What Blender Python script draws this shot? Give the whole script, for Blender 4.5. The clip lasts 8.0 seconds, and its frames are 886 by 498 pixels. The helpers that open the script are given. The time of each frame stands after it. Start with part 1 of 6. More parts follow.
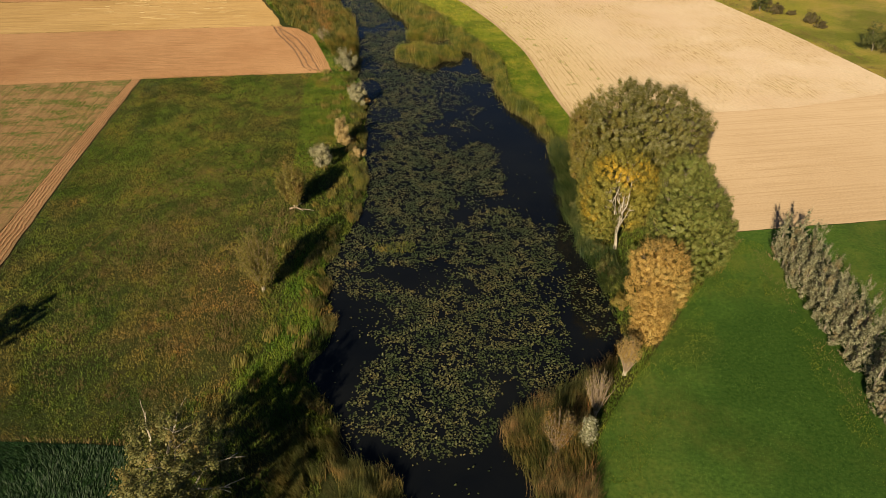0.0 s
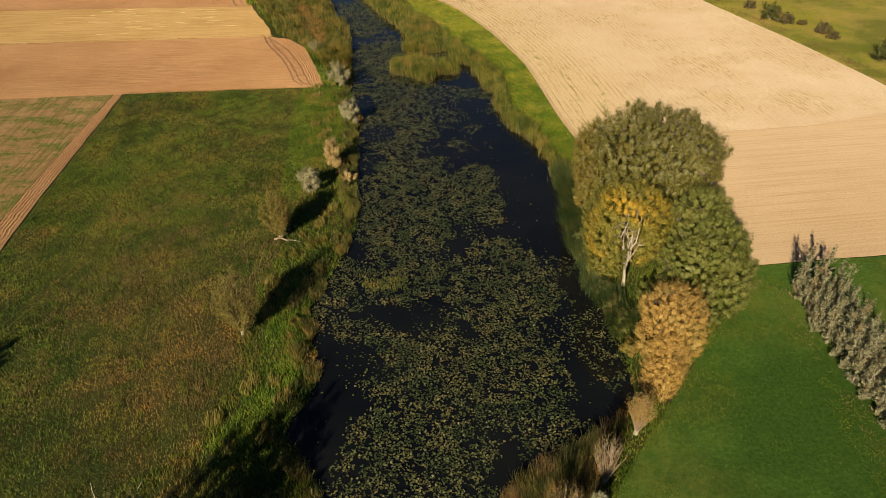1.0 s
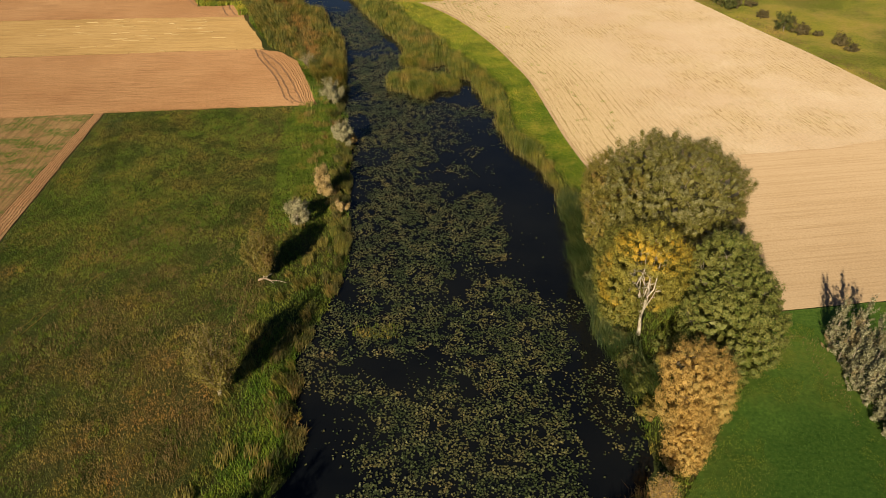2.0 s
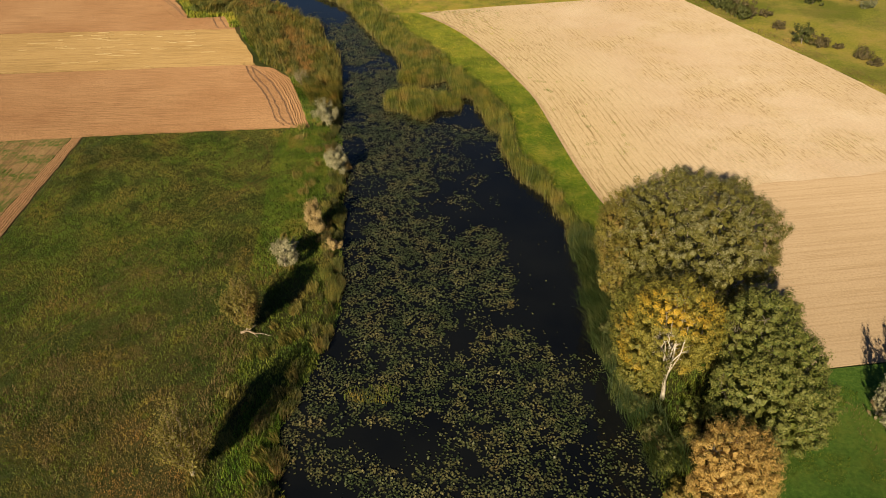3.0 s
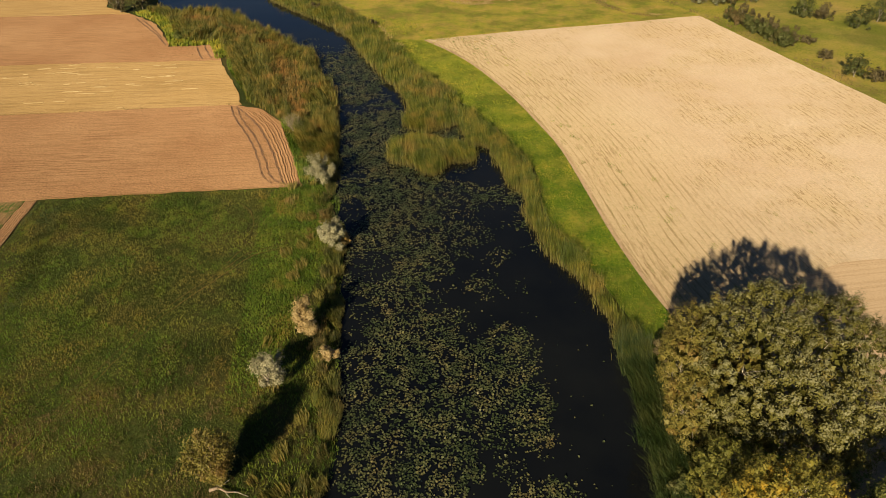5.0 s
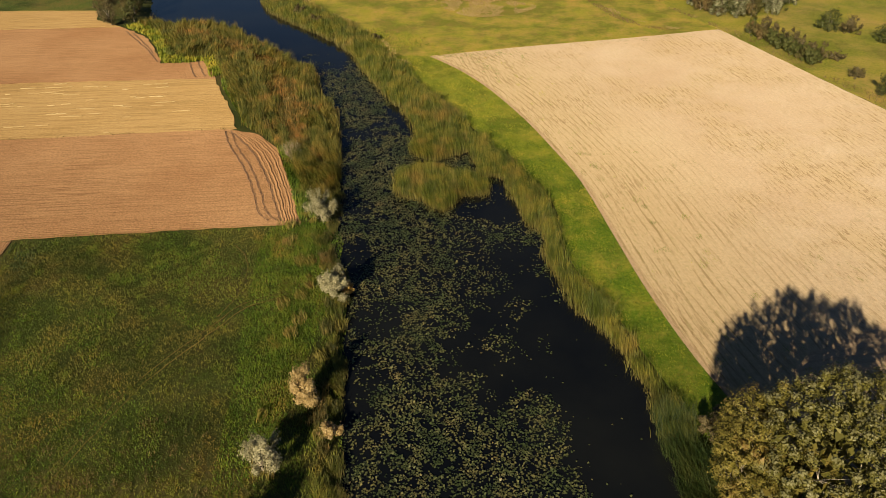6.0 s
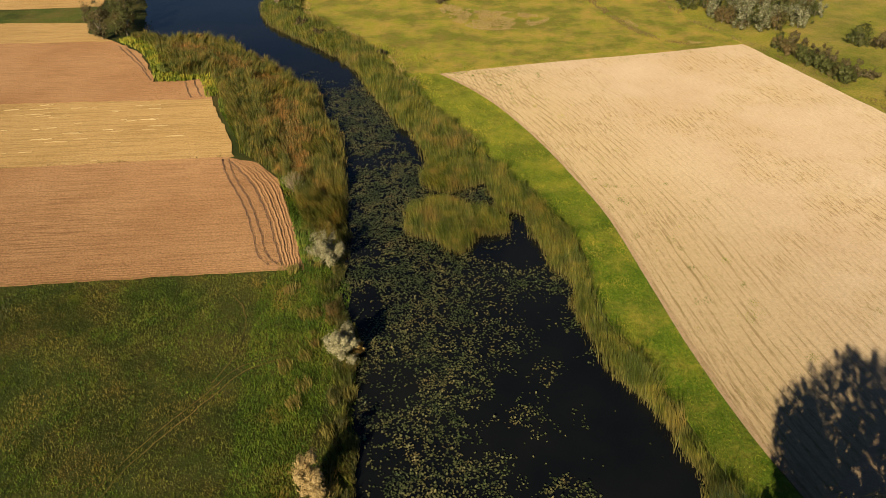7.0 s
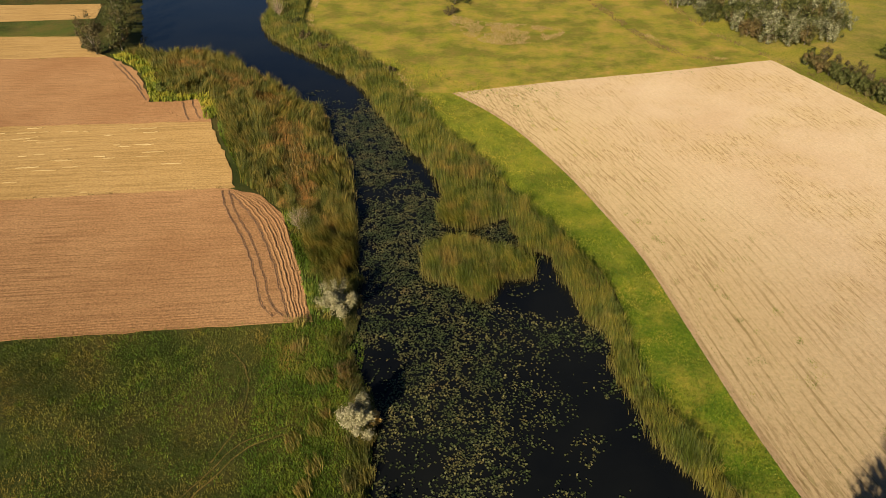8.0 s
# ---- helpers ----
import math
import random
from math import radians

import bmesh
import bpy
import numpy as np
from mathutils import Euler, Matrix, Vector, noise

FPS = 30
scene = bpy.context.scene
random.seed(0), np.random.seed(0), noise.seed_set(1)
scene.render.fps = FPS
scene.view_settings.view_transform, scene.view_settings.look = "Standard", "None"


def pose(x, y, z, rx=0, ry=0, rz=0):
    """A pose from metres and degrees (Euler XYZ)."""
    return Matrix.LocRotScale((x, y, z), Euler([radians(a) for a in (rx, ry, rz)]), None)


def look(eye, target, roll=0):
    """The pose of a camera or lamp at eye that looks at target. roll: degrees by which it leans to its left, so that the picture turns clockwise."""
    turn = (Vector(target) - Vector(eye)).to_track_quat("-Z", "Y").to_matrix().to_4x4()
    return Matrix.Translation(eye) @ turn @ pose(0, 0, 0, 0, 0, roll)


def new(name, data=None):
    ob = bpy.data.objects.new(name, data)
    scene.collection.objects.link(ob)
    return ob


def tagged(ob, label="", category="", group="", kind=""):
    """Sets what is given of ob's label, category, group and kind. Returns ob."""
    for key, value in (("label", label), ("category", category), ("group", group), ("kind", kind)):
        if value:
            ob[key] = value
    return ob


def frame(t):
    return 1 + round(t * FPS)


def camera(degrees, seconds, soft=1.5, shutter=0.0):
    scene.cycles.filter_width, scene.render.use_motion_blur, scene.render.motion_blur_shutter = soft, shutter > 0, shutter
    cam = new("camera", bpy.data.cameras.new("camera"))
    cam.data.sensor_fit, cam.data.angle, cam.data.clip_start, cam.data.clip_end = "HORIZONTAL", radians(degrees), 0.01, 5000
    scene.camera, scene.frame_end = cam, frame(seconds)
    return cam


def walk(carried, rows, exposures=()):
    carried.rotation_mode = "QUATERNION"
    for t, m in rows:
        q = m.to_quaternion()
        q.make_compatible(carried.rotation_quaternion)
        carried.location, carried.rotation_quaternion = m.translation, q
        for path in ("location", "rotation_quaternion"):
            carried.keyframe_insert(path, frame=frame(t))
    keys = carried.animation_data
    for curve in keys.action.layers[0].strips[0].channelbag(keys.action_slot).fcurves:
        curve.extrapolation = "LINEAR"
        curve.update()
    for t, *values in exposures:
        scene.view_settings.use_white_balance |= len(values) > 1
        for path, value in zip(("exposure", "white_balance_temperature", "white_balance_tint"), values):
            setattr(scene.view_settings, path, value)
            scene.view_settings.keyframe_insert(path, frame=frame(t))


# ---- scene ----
cam = camera(66.0, 8.0, 0.8)
PATH = [
    (0, (0.018, -0.041, 59.954), (0.013, 1.59, 58.796), -0.3),
    (0.5, (0.376, 4.277, 59.884), (0.372, 5.907, 58.726), -0.3),
    (1, (0.733, 8.918, 59.852), (0.728, 10.55, 58.695), -0.3),
    (1.5, (1.078, 13.891, 59.853), (1.072, 15.522, 58.696), -0.3),
    (3, (1.111, 30.134, 59.83), (1.1, 31.765, 58.673), -0.6),
    (3.5, (0.722, 35.81, 59.836), (0.711, 37.442, 58.68), -0.6),
    (4, (0.199, 41.642, 59.879), (0.189, 43.274, 58.722), -0.7),
    (4.5, (-0.486, 47.504, 59.857), (-0.497, 49.136, 58.701), -0.8),
    (6, (-3.154, 65.364, 59.875), (-3.164, 66.998, 58.722), -0.8),
    (6.5, (-4.305, 71.328, 59.862), (-4.315, 72.962, 58.709), -0.9),
    (7, (-5.716, 77.307, 59.899), (-5.725, 78.942, 58.747), -0.8),
    (7.5, (-7.126, 82.826, 59.914), (-7.135, 84.461, 58.763), -0.8),
    (8, (-8.72, 88.743, 59.9), (-8.728, 90.38, 58.75), -0.8),
]
walk(cam, [(t, look(eye, target, roll)) for t, eye, target, roll in PATH])

# ---- light ----
SUN_TURN, SUN_RISE = 67.0, 26.6          # where the light travels to (degrees from +x), and the sun's height
going = Vector((math.cos(radians(SUN_TURN)) * math.cos(radians(SUN_RISE)),
                math.sin(radians(SUN_TURN)) * math.cos(radians(SUN_RISE)), -math.sin(radians(SUN_RISE))))
world = bpy.data.worlds.new("world")
scene.world = world
world.use_nodes = True
sky = world.node_tree.nodes.new("ShaderNodeTexSky")
sky.sky_type, sky.sun_disc = "NISHITA", False
sky.air_density, sky.dust_density, sky.ozone_density = 0.8, 0.1, 4.0
sky.sun_elevation, sky.sun_rotation = radians(SUN_RISE), math.atan2(-going.x, -going.y)
world.node_tree.links.new(sky.outputs["Color"], world.node_tree.nodes["Background"].inputs["Color"])
world.node_tree.nodes["Background"].inputs["Strength"].default_value = 0.034
sun = new("sun", bpy.data.lights.new("sun", "SUN"))
sun.data.energy, sun.data.angle, sun.data.color = 5.0, radians(0.6), (1.0, 0.85, 0.58)
sun.matrix_world = look((0, 0, 200), Vector((0, 0, 200)) + going)
scene.view_settings.exposure = 0.45

rng = np.random.default_rng(7)
WATER = -0.9


# ---- materials ----
def shader(name):
    m = bpy.data.materials.new(name)
    m.use_nodes = True
    n = m.node_tree.nodes
    return m, n, m.node_tree.links, n["Principled BSDF"]


def ramp(n, links, source, stops):
    r = n.new("ShaderNodeValToRGB")
    el = r.color_ramp.elements
    while len(el) < len(stops):
        el.new(0.5)
    for e, (at, colour) in zip(el, stops):
        e.position, e.color = at, (*colour, 1) if len(colour) == 3 else colour
    links.new(source, r.inputs["Fac"])
    return r.outputs["Color"]


def grain(n, links, vector, scale, detail=3.0, rough=0.6):
    t = n.new("ShaderNodeTexNoise")
    t.inputs["Scale"].default_value, t.inputs["Detail"].default_value, t.inputs["Roughness"].default_value = scale, detail, rough
    links.new(vector, t.inputs["Vector"])
    return t.outputs["Fac"]


def stretched(n, links, vector, sx, sy, sz=1.0, turn=0.0):
    m = n.new("ShaderNodeMapping")
    m.inputs["Scale"].default_value = (sx, sy, sz)
    m.inputs["Rotation"].default_value = (0, 0, radians(turn))
    links.new(vector, m.inputs["Vector"])
    return m.outputs["Vector"]


def blend(n, links, fac, a, b, mode="MIX"):
    m = n.new("ShaderNodeMix")
    m.data_type, m.blend_type = "RGBA", mode
    for value, slot in ((fac, m.inputs["Factor"]), (a, m.inputs["A"]), (b, m.inputs["B"])):
        slot = [q for q in m.inputs if q.name == slot.name and q.type == ("VALUE" if slot.name == "Factor" else "RGBA")][0]
        if isinstance(value, (int, float)):
            slot.default_value = value
        elif isinstance(value, tuple):
            slot.default_value = (*value, 1)
        else:
            links.new(value, slot)
    return [q for q in m.outputs if q.type == "RGBA"][0]


def bump(n, links, bsdf, height, strength, distance):
    b = n.new("ShaderNodeBump")
    b.inputs["Strength"].default_value, b.inputs["Distance"].default_value = strength, distance
    links.new(height, b.inputs["Height"])
    links.new(b.outputs["Normal"], bsdf.inputs["Normal"])


def position(n):
    return n.new("ShaderNodeNewGeometry").outputs["Position"]


def rows_of(n):
    u = n.new("ShaderNodeUVMap")
    u.uv_map = "rows"
    return u.outputs["UV"]


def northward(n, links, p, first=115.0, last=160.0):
    """A ragged mask that rises from south to north, for a second tone."""
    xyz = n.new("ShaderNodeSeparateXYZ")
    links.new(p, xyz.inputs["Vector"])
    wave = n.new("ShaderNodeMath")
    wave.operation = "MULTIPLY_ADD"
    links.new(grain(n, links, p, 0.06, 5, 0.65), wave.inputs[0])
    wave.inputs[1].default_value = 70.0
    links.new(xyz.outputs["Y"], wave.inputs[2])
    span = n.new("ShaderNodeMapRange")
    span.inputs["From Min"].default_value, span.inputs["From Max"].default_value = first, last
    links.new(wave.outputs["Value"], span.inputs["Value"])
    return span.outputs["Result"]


def turf(name, low, mid, high, dry, dry_from=0.55, patch=0.07, relief=0.25, drifts=1.0, crisp=0.0, north_tone=None, north_span=(115.0, 160.0)):
    """Grass ground: three greens at two scales, with dry patches, and a second tone towards its northern end."""
    m, n, links, bsdf = shader(name)
    p = position(n)
    fine = ramp(n, links, grain(n, links, p, 2.2, 5, 0.7), [(0.3 + crisp, low), (0.5, mid), (0.72 - crisp, high)])
    if north_tone:
        fine = blend(n, links, northward(n, links, p, *north_span), fine, blend(n, links, 0.45, fine, north_tone))
    wide = grain(n, links, p, patch, 5, 0.62)
    mask = ramp(n, links, wide, [(dry_from - 0.1, (0, 0, 0)), (dry_from + 0.14, (1, 1, 1))])
    small = ramp(n, links, grain(n, links, p, 0.9, 4, 0.7), [(0.35, (0.25, 0.25, 0.25)), (0.65, (1, 1, 1))])
    mask = blend(n, links, 1.0, mask, small, "MULTIPLY")
    drift = ramp(n, links, grain(n, links, p, patch * 0.45, 6, 0.65), [(0.42, (1 - 0.38 * drifts, 1 - 0.32 * drifts, 1 - 0.38 * drifts)), (0.5, (1, 1, 1)), (0.58, (1 + 0.35 * drifts, 1 + 0.2 * drifts, 1 + 0.2 * drifts))])
    links.new(blend(n, links, 1.0, blend(n, links, mask, fine, dry), drift, "MULTIPLY"), bsdf.inputs["Base Color"])
    bsdf.inputs["Roughness"].default_value = 0.9
    bsdf.inputs["Specular IOR Level"].default_value = 0.15
    bump(n, links, bsdf, grain(n, links, p, 1.6, 6, 0.75), 0.9, relief)
    return m


def tilled(name, dark, mid, pale, spacing, streak=0.5, weed=None, weed_from=0.62, relief=0.12, long=0.03, headland=0.0, bands=False, crumb=0.58):
    """Worked soil or stubble: lines along the rows, blotches, and weeds in streaks."""
    m, n, links, bsdf = shader(name)
    uv, p = rows_of(n), position(n)
    line = grain(n, links, stretched(n, links, uv, 1 / spacing, long), 1.0, 3, 0.6)
    wide = grain(n, links, p, 0.035, 4, 0.6)
    base = ramp(n, links, wide, [(0.3, mid), (0.7, pale)])
    lines = ramp(n, links, line, [(0.42, (streak, streak, streak)), (0.53, (0, 0, 0))])
    fade = ramp(n, links, grain(n, links, p, 0.022, 4, 0.6), [(0.47, (0.04, 0.04, 0.04)), (0.64, (1, 1, 1))])
    if headland:
        part_of = n.new("ShaderNodeSeparateXYZ")
        links.new(uv, part_of.inputs["Vector"])
        near = n.new("ShaderNodeMapRange")
        near.inputs["From Min"].default_value, near.inputs["From Max"].default_value = headland * 0.3, headland
        near.inputs["To Min"].default_value, near.inputs["To Max"].default_value = 1.0, 0.0
        links.new(part_of.outputs["X"], near.inputs["Value"])
        fade = blend(n, links, 1.0, fade, near.outputs["Result"], "LIGHTEN")
        rim = n.new("ShaderNodeMapRange")
        rim.inputs["From Min"].default_value, rim.inputs["From Max"].default_value = 0.5, 1.3
        links.new(part_of.outputs["X"], rim.inputs["Value"])
        base = blend(n, links, rim.outputs["Result"], (0.350, 0.240, 0.140), base)
        fade = blend(n, links, 1.0, fade, rim.outputs["Result"], "DARKEN")
    else:
        fade = blend(n, links, 1.0, fade, (0.5, 0.5, 0.5), "LIGHTEN")
    lines = blend(n, links, 1.0, lines, fade, "MULTIPLY")
    colour = blend(n, links, lines, base, dark)
    crumbs = ramp(n, links, grain(n, links, p, 3.2, 4, 0.7), [(0.32, (crumb, crumb, crumb)), (0.62, (1.06, 1.06, 1.06))])
    colour = blend(n, links, 1.0, colour, crumbs, "MULTIPLY")
    if weed:
        streaks = grain(n, links, stretched(n, links, uv, 2.8, 0.45), 1.0, 6, 0.78)
        weeds = ramp(n, links, streaks, [(weed_from, (0, 0, 0)), (weed_from + 0.1, (0.85, 0.85, 0.85))])
        colour = blend(n, links, blend(n, links, 1.0, weeds, fade, "MULTIPLY"), colour, weed)
    if bands:
        across = grain(n, links, stretched(n, links, uv, 0.13, 0.30), 1.0, 5, 0.75)
        patches = ramp(n, links, across, [(0.46, (0, 0, 0)), (0.56, (1, 1, 1))])
        tufts = ramp(n, links, grain(n, links, stretched(n, links, uv, 2.0, 0.7), 1.0, 5, 0.75), [(0.42, (0.1, 0.1, 0.1)), (0.55, (0.95, 0.95, 0.95))])
        colour = blend(n, links, blend(n, links, 1.0, patches, tufts, "MULTIPLY"), colour, weed)
    links.new(colour, bsdf.inputs["Base Color"])
    bsdf.inputs["Roughness"].default_value = 0.95
    bsdf.inputs["Diffuse Roughness"].default_value = 1.0
    bsdf.inputs["Specular IOR Level"].default_value = 0.1
    h = blend(n, links, 0.45, line, grain(n, links, p, 2.5, 5, 0.7))
    bump(n, links, bsdf, h, 0.8, relief)
    return m


def stubble(name, middle, pale, rim, row, dash, weed):
    """Drilled stubble: bare pale soil, drill rows near the long edge, and short dark dashes and weeds in drifts."""
    m, n, links, bsdf = shader(name)
    uv, p = rows_of(n), position(n)
    part_of = n.new("ShaderNodeSeparateXYZ")
    links.new(uv, part_of.inputs["Vector"])

    def band(a, b):
        q = n.new("ShaderNodeMapRange")
        q.inputs["From Min"].default_value, q.inputs["From Max"].default_value = a, b
        q.inputs["To Min"].default_value, q.inputs["To Max"].default_value = 1.0, 0.0
        links.new(part_of.outputs["X"], q.inputs["Value"])
        return q.outputs["Result"]

    def level(*stops):
        return [(at, (q, q, q)) for at, q in stops]

    near = band(8.0, 34.0)
    lane = stretched(n, links, p, 1.0, 1.0, 1.0, -10.0)
    patch = ramp(n, links, grain(n, links, p, 0.042, 5, 0.65), level((0.46, 0.10), (0.62, 1.0)))
    colour = ramp(n, links, grain(n, links, p, 0.03, 5, 0.65), [(0.35, middle), (0.65, pale)])
    # a browner, weedier patch in the middle, and the weedy east and north sides
    for spot, far, close in (((55.0, 186.0, 0.0), 14.0, 4.0), ((66.0, 238.0, 0.0), 20.0, 4.0), ((100.0, 195.0, 0.0), 36.0, 12.0), ((2.0, 232.0, 0.0), 22.0, 6.0)):
        away = n.new("ShaderNodeVectorMath")
        away.operation = "DISTANCE"
        links.new(p, away.inputs[0])
        away.inputs[1].default_value = spot
        fades = n.new("ShaderNodeMapRange")
        fades.inputs["From Min"].default_value, fades.inputs["From Max"].default_value = far, close
        links.new(away.outputs["Value"], fades.inputs["Value"])
        ragged = ramp(n, links, grain(n, links, p, 0.16, 5, 0.7), level((0.40, 0.25), (0.58, 1.0)))
        patch = blend(n, links, 1.0, patch, blend(n, links, 1.0, fades.outputs["Result"], ragged, "MULTIPLY"), "LIGHTEN")
    colour = blend(n, links, blend(n, links, 1.0, blend(n, links, 0.8, near, patch, "LIGHTEN"), (0.7, 0.7, 0.7), "MULTIPLY"), colour, rim)
    colour = blend(n, links, band(0.4, 1.1), colour, (0.340, 0.236, 0.150))
    crumbs = ramp(n, links, grain(n, links, p, 2.2, 5, 0.75), [(0.34, (0.80, 0.84, 0.82)), (0.62, (1.05, 1.05, 1.05))])
    colour = blend(n, links, 1.0, colour, crumbs, "MULTIPLY")
    # drill lines: along the verge beside it, straight further in, both broken
    for vector, where, step, wander in ((uv, near, 1.25, 9.0), (lane, blend(n, links, 0.3, patch, near, "LIGHTEN"), 1.1, 14.0)):
        across = n.new("ShaderNodeSeparateXYZ")
        links.new(vector, across.inputs["Vector"])
        drawn = n.new("ShaderNodeMath")
        drawn.operation = "MULTIPLY_ADD"
        links.new(grain(n, links, stretched(n, links, vector, 0.45, 0.05), 1.0, 4, 0.7), drawn.inputs[0])
        drawn.inputs[1].default_value = wander
        turns = n.new("ShaderNodeMath")
        turns.operation = "MULTIPLY"
        links.new(across.outputs["X"], turns.inputs[0])
        turns.inputs[1].default_value = 2 * math.pi / step
        links.new(turns.outputs["Value"], drawn.inputs[2])
        swing = n.new("ShaderNodeMath")
        swing.operation = "SINE"
        links.new(drawn.outputs["Value"], swing.inputs[0])
        line = n.new("ShaderNodeMapRange")
        line.inputs["From Min"].default_value, line.inputs["From Max"].default_value = 0.45, 0.95
        line.inputs["To Max"].default_value = 0.70
        links.new(swing.outputs["Value"], line.inputs["Value"])
        broken = ramp(n, links, grain(n, links, stretched(n, links, vector, 0.35, 0.10), 1.0, 6, 0.8), level((0.44, 0.08), (0.58, 1.0)))
        colour = blend(n, links, blend(n, links, 1.0, blend(n, links, 1.0, line.outputs["Result"], broken, "MULTIPLY"), where, "MULTIPLY"), colour, row)
    dashes = ramp(n, links, grain(n, links, stretched(n, links, lane, 2.0, 0.40), 1.0, 5, 0.74), level((0.53, 0.0), (0.60, 0.75)))
    colour = blend(n, links, blend(n, links, 1.0, dashes, patch, "MULTIPLY"), colour, dash)
    green = ramp(n, links, grain(n, links, stretched(n, links, lane, 1.6, 0.35), 1.0, 6, 0.78), level((0.55, 0.0), (0.64, 0.75)))
    drift = ramp(n, links, grain(n, links, p, 0.05, 4, 0.6), level((0.53, 0.0), (0.64, 0.9)))
    colour = blend(n, links, blend(n, links, 1.0, green, blend(n, links, 0.45, drift, near, "LIGHTEN"), "MULTIPLY"), colour, weed)
    links.new(colour, bsdf.inputs["Base Color"])
    bsdf.inputs["Roughness"].default_value = 0.95
    bsdf.inputs["Diffuse Roughness"].default_value = 1.0
    bsdf.inputs["Specular IOR Level"].default_value = 0.1
    bump(n, links, bsdf, grain(n, links, p, 2.5, 5, 0.7), 0.7, 0.06)
    return m


def foliage(name, dark, mid, light, accent=None, accent_from=0.6, accent_scale=0.25, sheen=0.35, through_light=0.2, vary=0.0, foot=None, north_tone=None, north_span=(115.0, 160.0)):
    """Leaves: a colour of its own for each leaf, drifting over the crown."""
    m, n, links, bsdf = shader(name)
    g = n.new("ShaderNodeNewGeometry")
    leaf = ramp(n, links, g.outputs["Random Per Island"], [(0.0, dark), (0.55, mid), (1.0, light)])
    if accent:
        drift = ramp(n, links, grain(n, links, g.outputs["Position"], accent_scale, 3, 0.6), [(accent_from - 0.06, (0, 0, 0)), (accent_from + 0.08, (1, 1, 1))])
        leaf = blend(n, links, drift, leaf, accent)
    if north_tone:
        leaf = blend(n, links, northward(n, links, g.outputs["Position"], *north_span), leaf, blend(n, links, 0.65, leaf, north_tone))
    if vary:
        tone = ramp(n, links, grain(n, links, g.outputs["Position"], vary, 5, 0.65), [(0.41, (0.56, 0.68, 0.60)), (0.5, (1, 1, 1)), (0.59, (1.45, 1.22, 1.2))])
        leaf = blend(n, links, 1.0, leaf, tone, "MULTIPLY")
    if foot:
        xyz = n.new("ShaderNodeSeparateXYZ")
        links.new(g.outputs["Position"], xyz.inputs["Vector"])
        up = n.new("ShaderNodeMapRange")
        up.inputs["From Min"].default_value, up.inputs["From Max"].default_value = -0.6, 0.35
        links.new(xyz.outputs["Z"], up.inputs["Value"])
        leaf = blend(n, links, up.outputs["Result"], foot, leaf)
    links.new(leaf, bsdf.inputs["Base Color"])
    bsdf.inputs["Roughness"].default_value = 0.55
    bsdf.inputs["Specular IOR Level"].default_value = sheen
    if through_light:
        t = n.new("ShaderNodeBsdfTranslucent")
        links.new(leaf, t.inputs["Color"])
        mix = n.new("ShaderNodeMixShader")
        mix.inputs["Fac"].default_value = through_light
        links.new(bsdf.outputs["BSDF"], mix.inputs[1])
        links.new(t.outputs["BSDF"], mix.inputs[2])
        links.new(mix.outputs["Shader"], n["Material Output"].inputs["Surface"])
    return m


def bark(name, dark, pale, scale=3.0):
    m, n, links, bsdf = shader(name)
    p = position(n)
    links.new(ramp(n, links, grain(n, links, stretched(n, links, p, 1, 1, 0.35), scale, 5, 0.7), [(0.35, dark), (0.6, pale)]), bsdf.inputs["Base Color"])
    bsdf.inputs["Roughness"].default_value = 0.85
    bump(n, links, bsdf, grain(n, links, p, 9.0, 4, 0.7), 0.6, 0.03)
    return m


def water_surface():
    m, n, links, bsdf = shader("still_water")
    p = position(n)
    links.new(ramp(n, links, grain(n, links, p, 0.05, 4, 0.6), [(0.35, (0.004, 0.005, 0.007)), (0.7, (0.010, 0.011, 0.011))]), bsdf.inputs["Base Color"])
    bsdf.inputs["Roughness"].default_value, bsdf.inputs["IOR"].default_value = 0.04, 1.33
    bsdf.inputs["Specular IOR Level"].default_value = 0.42
    bump(n, links, bsdf, grain(n, links, p, 2.5, 3, 0.55), 0.08, 0.04)
    return m


# The meadow's last colour yellows its north and paints brighter light into it.
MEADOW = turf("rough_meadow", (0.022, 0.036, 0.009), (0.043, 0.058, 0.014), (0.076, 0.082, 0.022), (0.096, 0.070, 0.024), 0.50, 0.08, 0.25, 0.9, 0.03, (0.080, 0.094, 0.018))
LAWN = turf("young_crop", (0.034, 0.082, 0.010), (0.055, 0.114, 0.015), (0.086, 0.150, 0.022), (0.140, 0.155, 0.028), 0.57, 0.06, 0.10, 0.8, 0.03)
DARK_CROP = turf("leafy_crop", (0.008, 0.026, 0.006), (0.018, 0.050, 0.012), (0.034, 0.080, 0.020), (0.022, 0.045, 0.014), 0.6, 0.1, 0.5)
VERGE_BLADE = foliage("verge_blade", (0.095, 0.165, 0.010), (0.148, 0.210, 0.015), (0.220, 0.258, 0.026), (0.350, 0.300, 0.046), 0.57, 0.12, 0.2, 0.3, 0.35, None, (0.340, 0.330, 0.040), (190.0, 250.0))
MARGIN = foliage("thin_crop_blade", (0.095, 0.140, 0.013), (0.140, 0.172, 0.018), (0.190, 0.200, 0.026), None, 0.6, 0.2, 0.2, 0.3)
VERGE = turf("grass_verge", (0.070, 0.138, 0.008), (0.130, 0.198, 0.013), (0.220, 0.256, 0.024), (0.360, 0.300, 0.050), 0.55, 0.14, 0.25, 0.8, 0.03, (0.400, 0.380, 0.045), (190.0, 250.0))
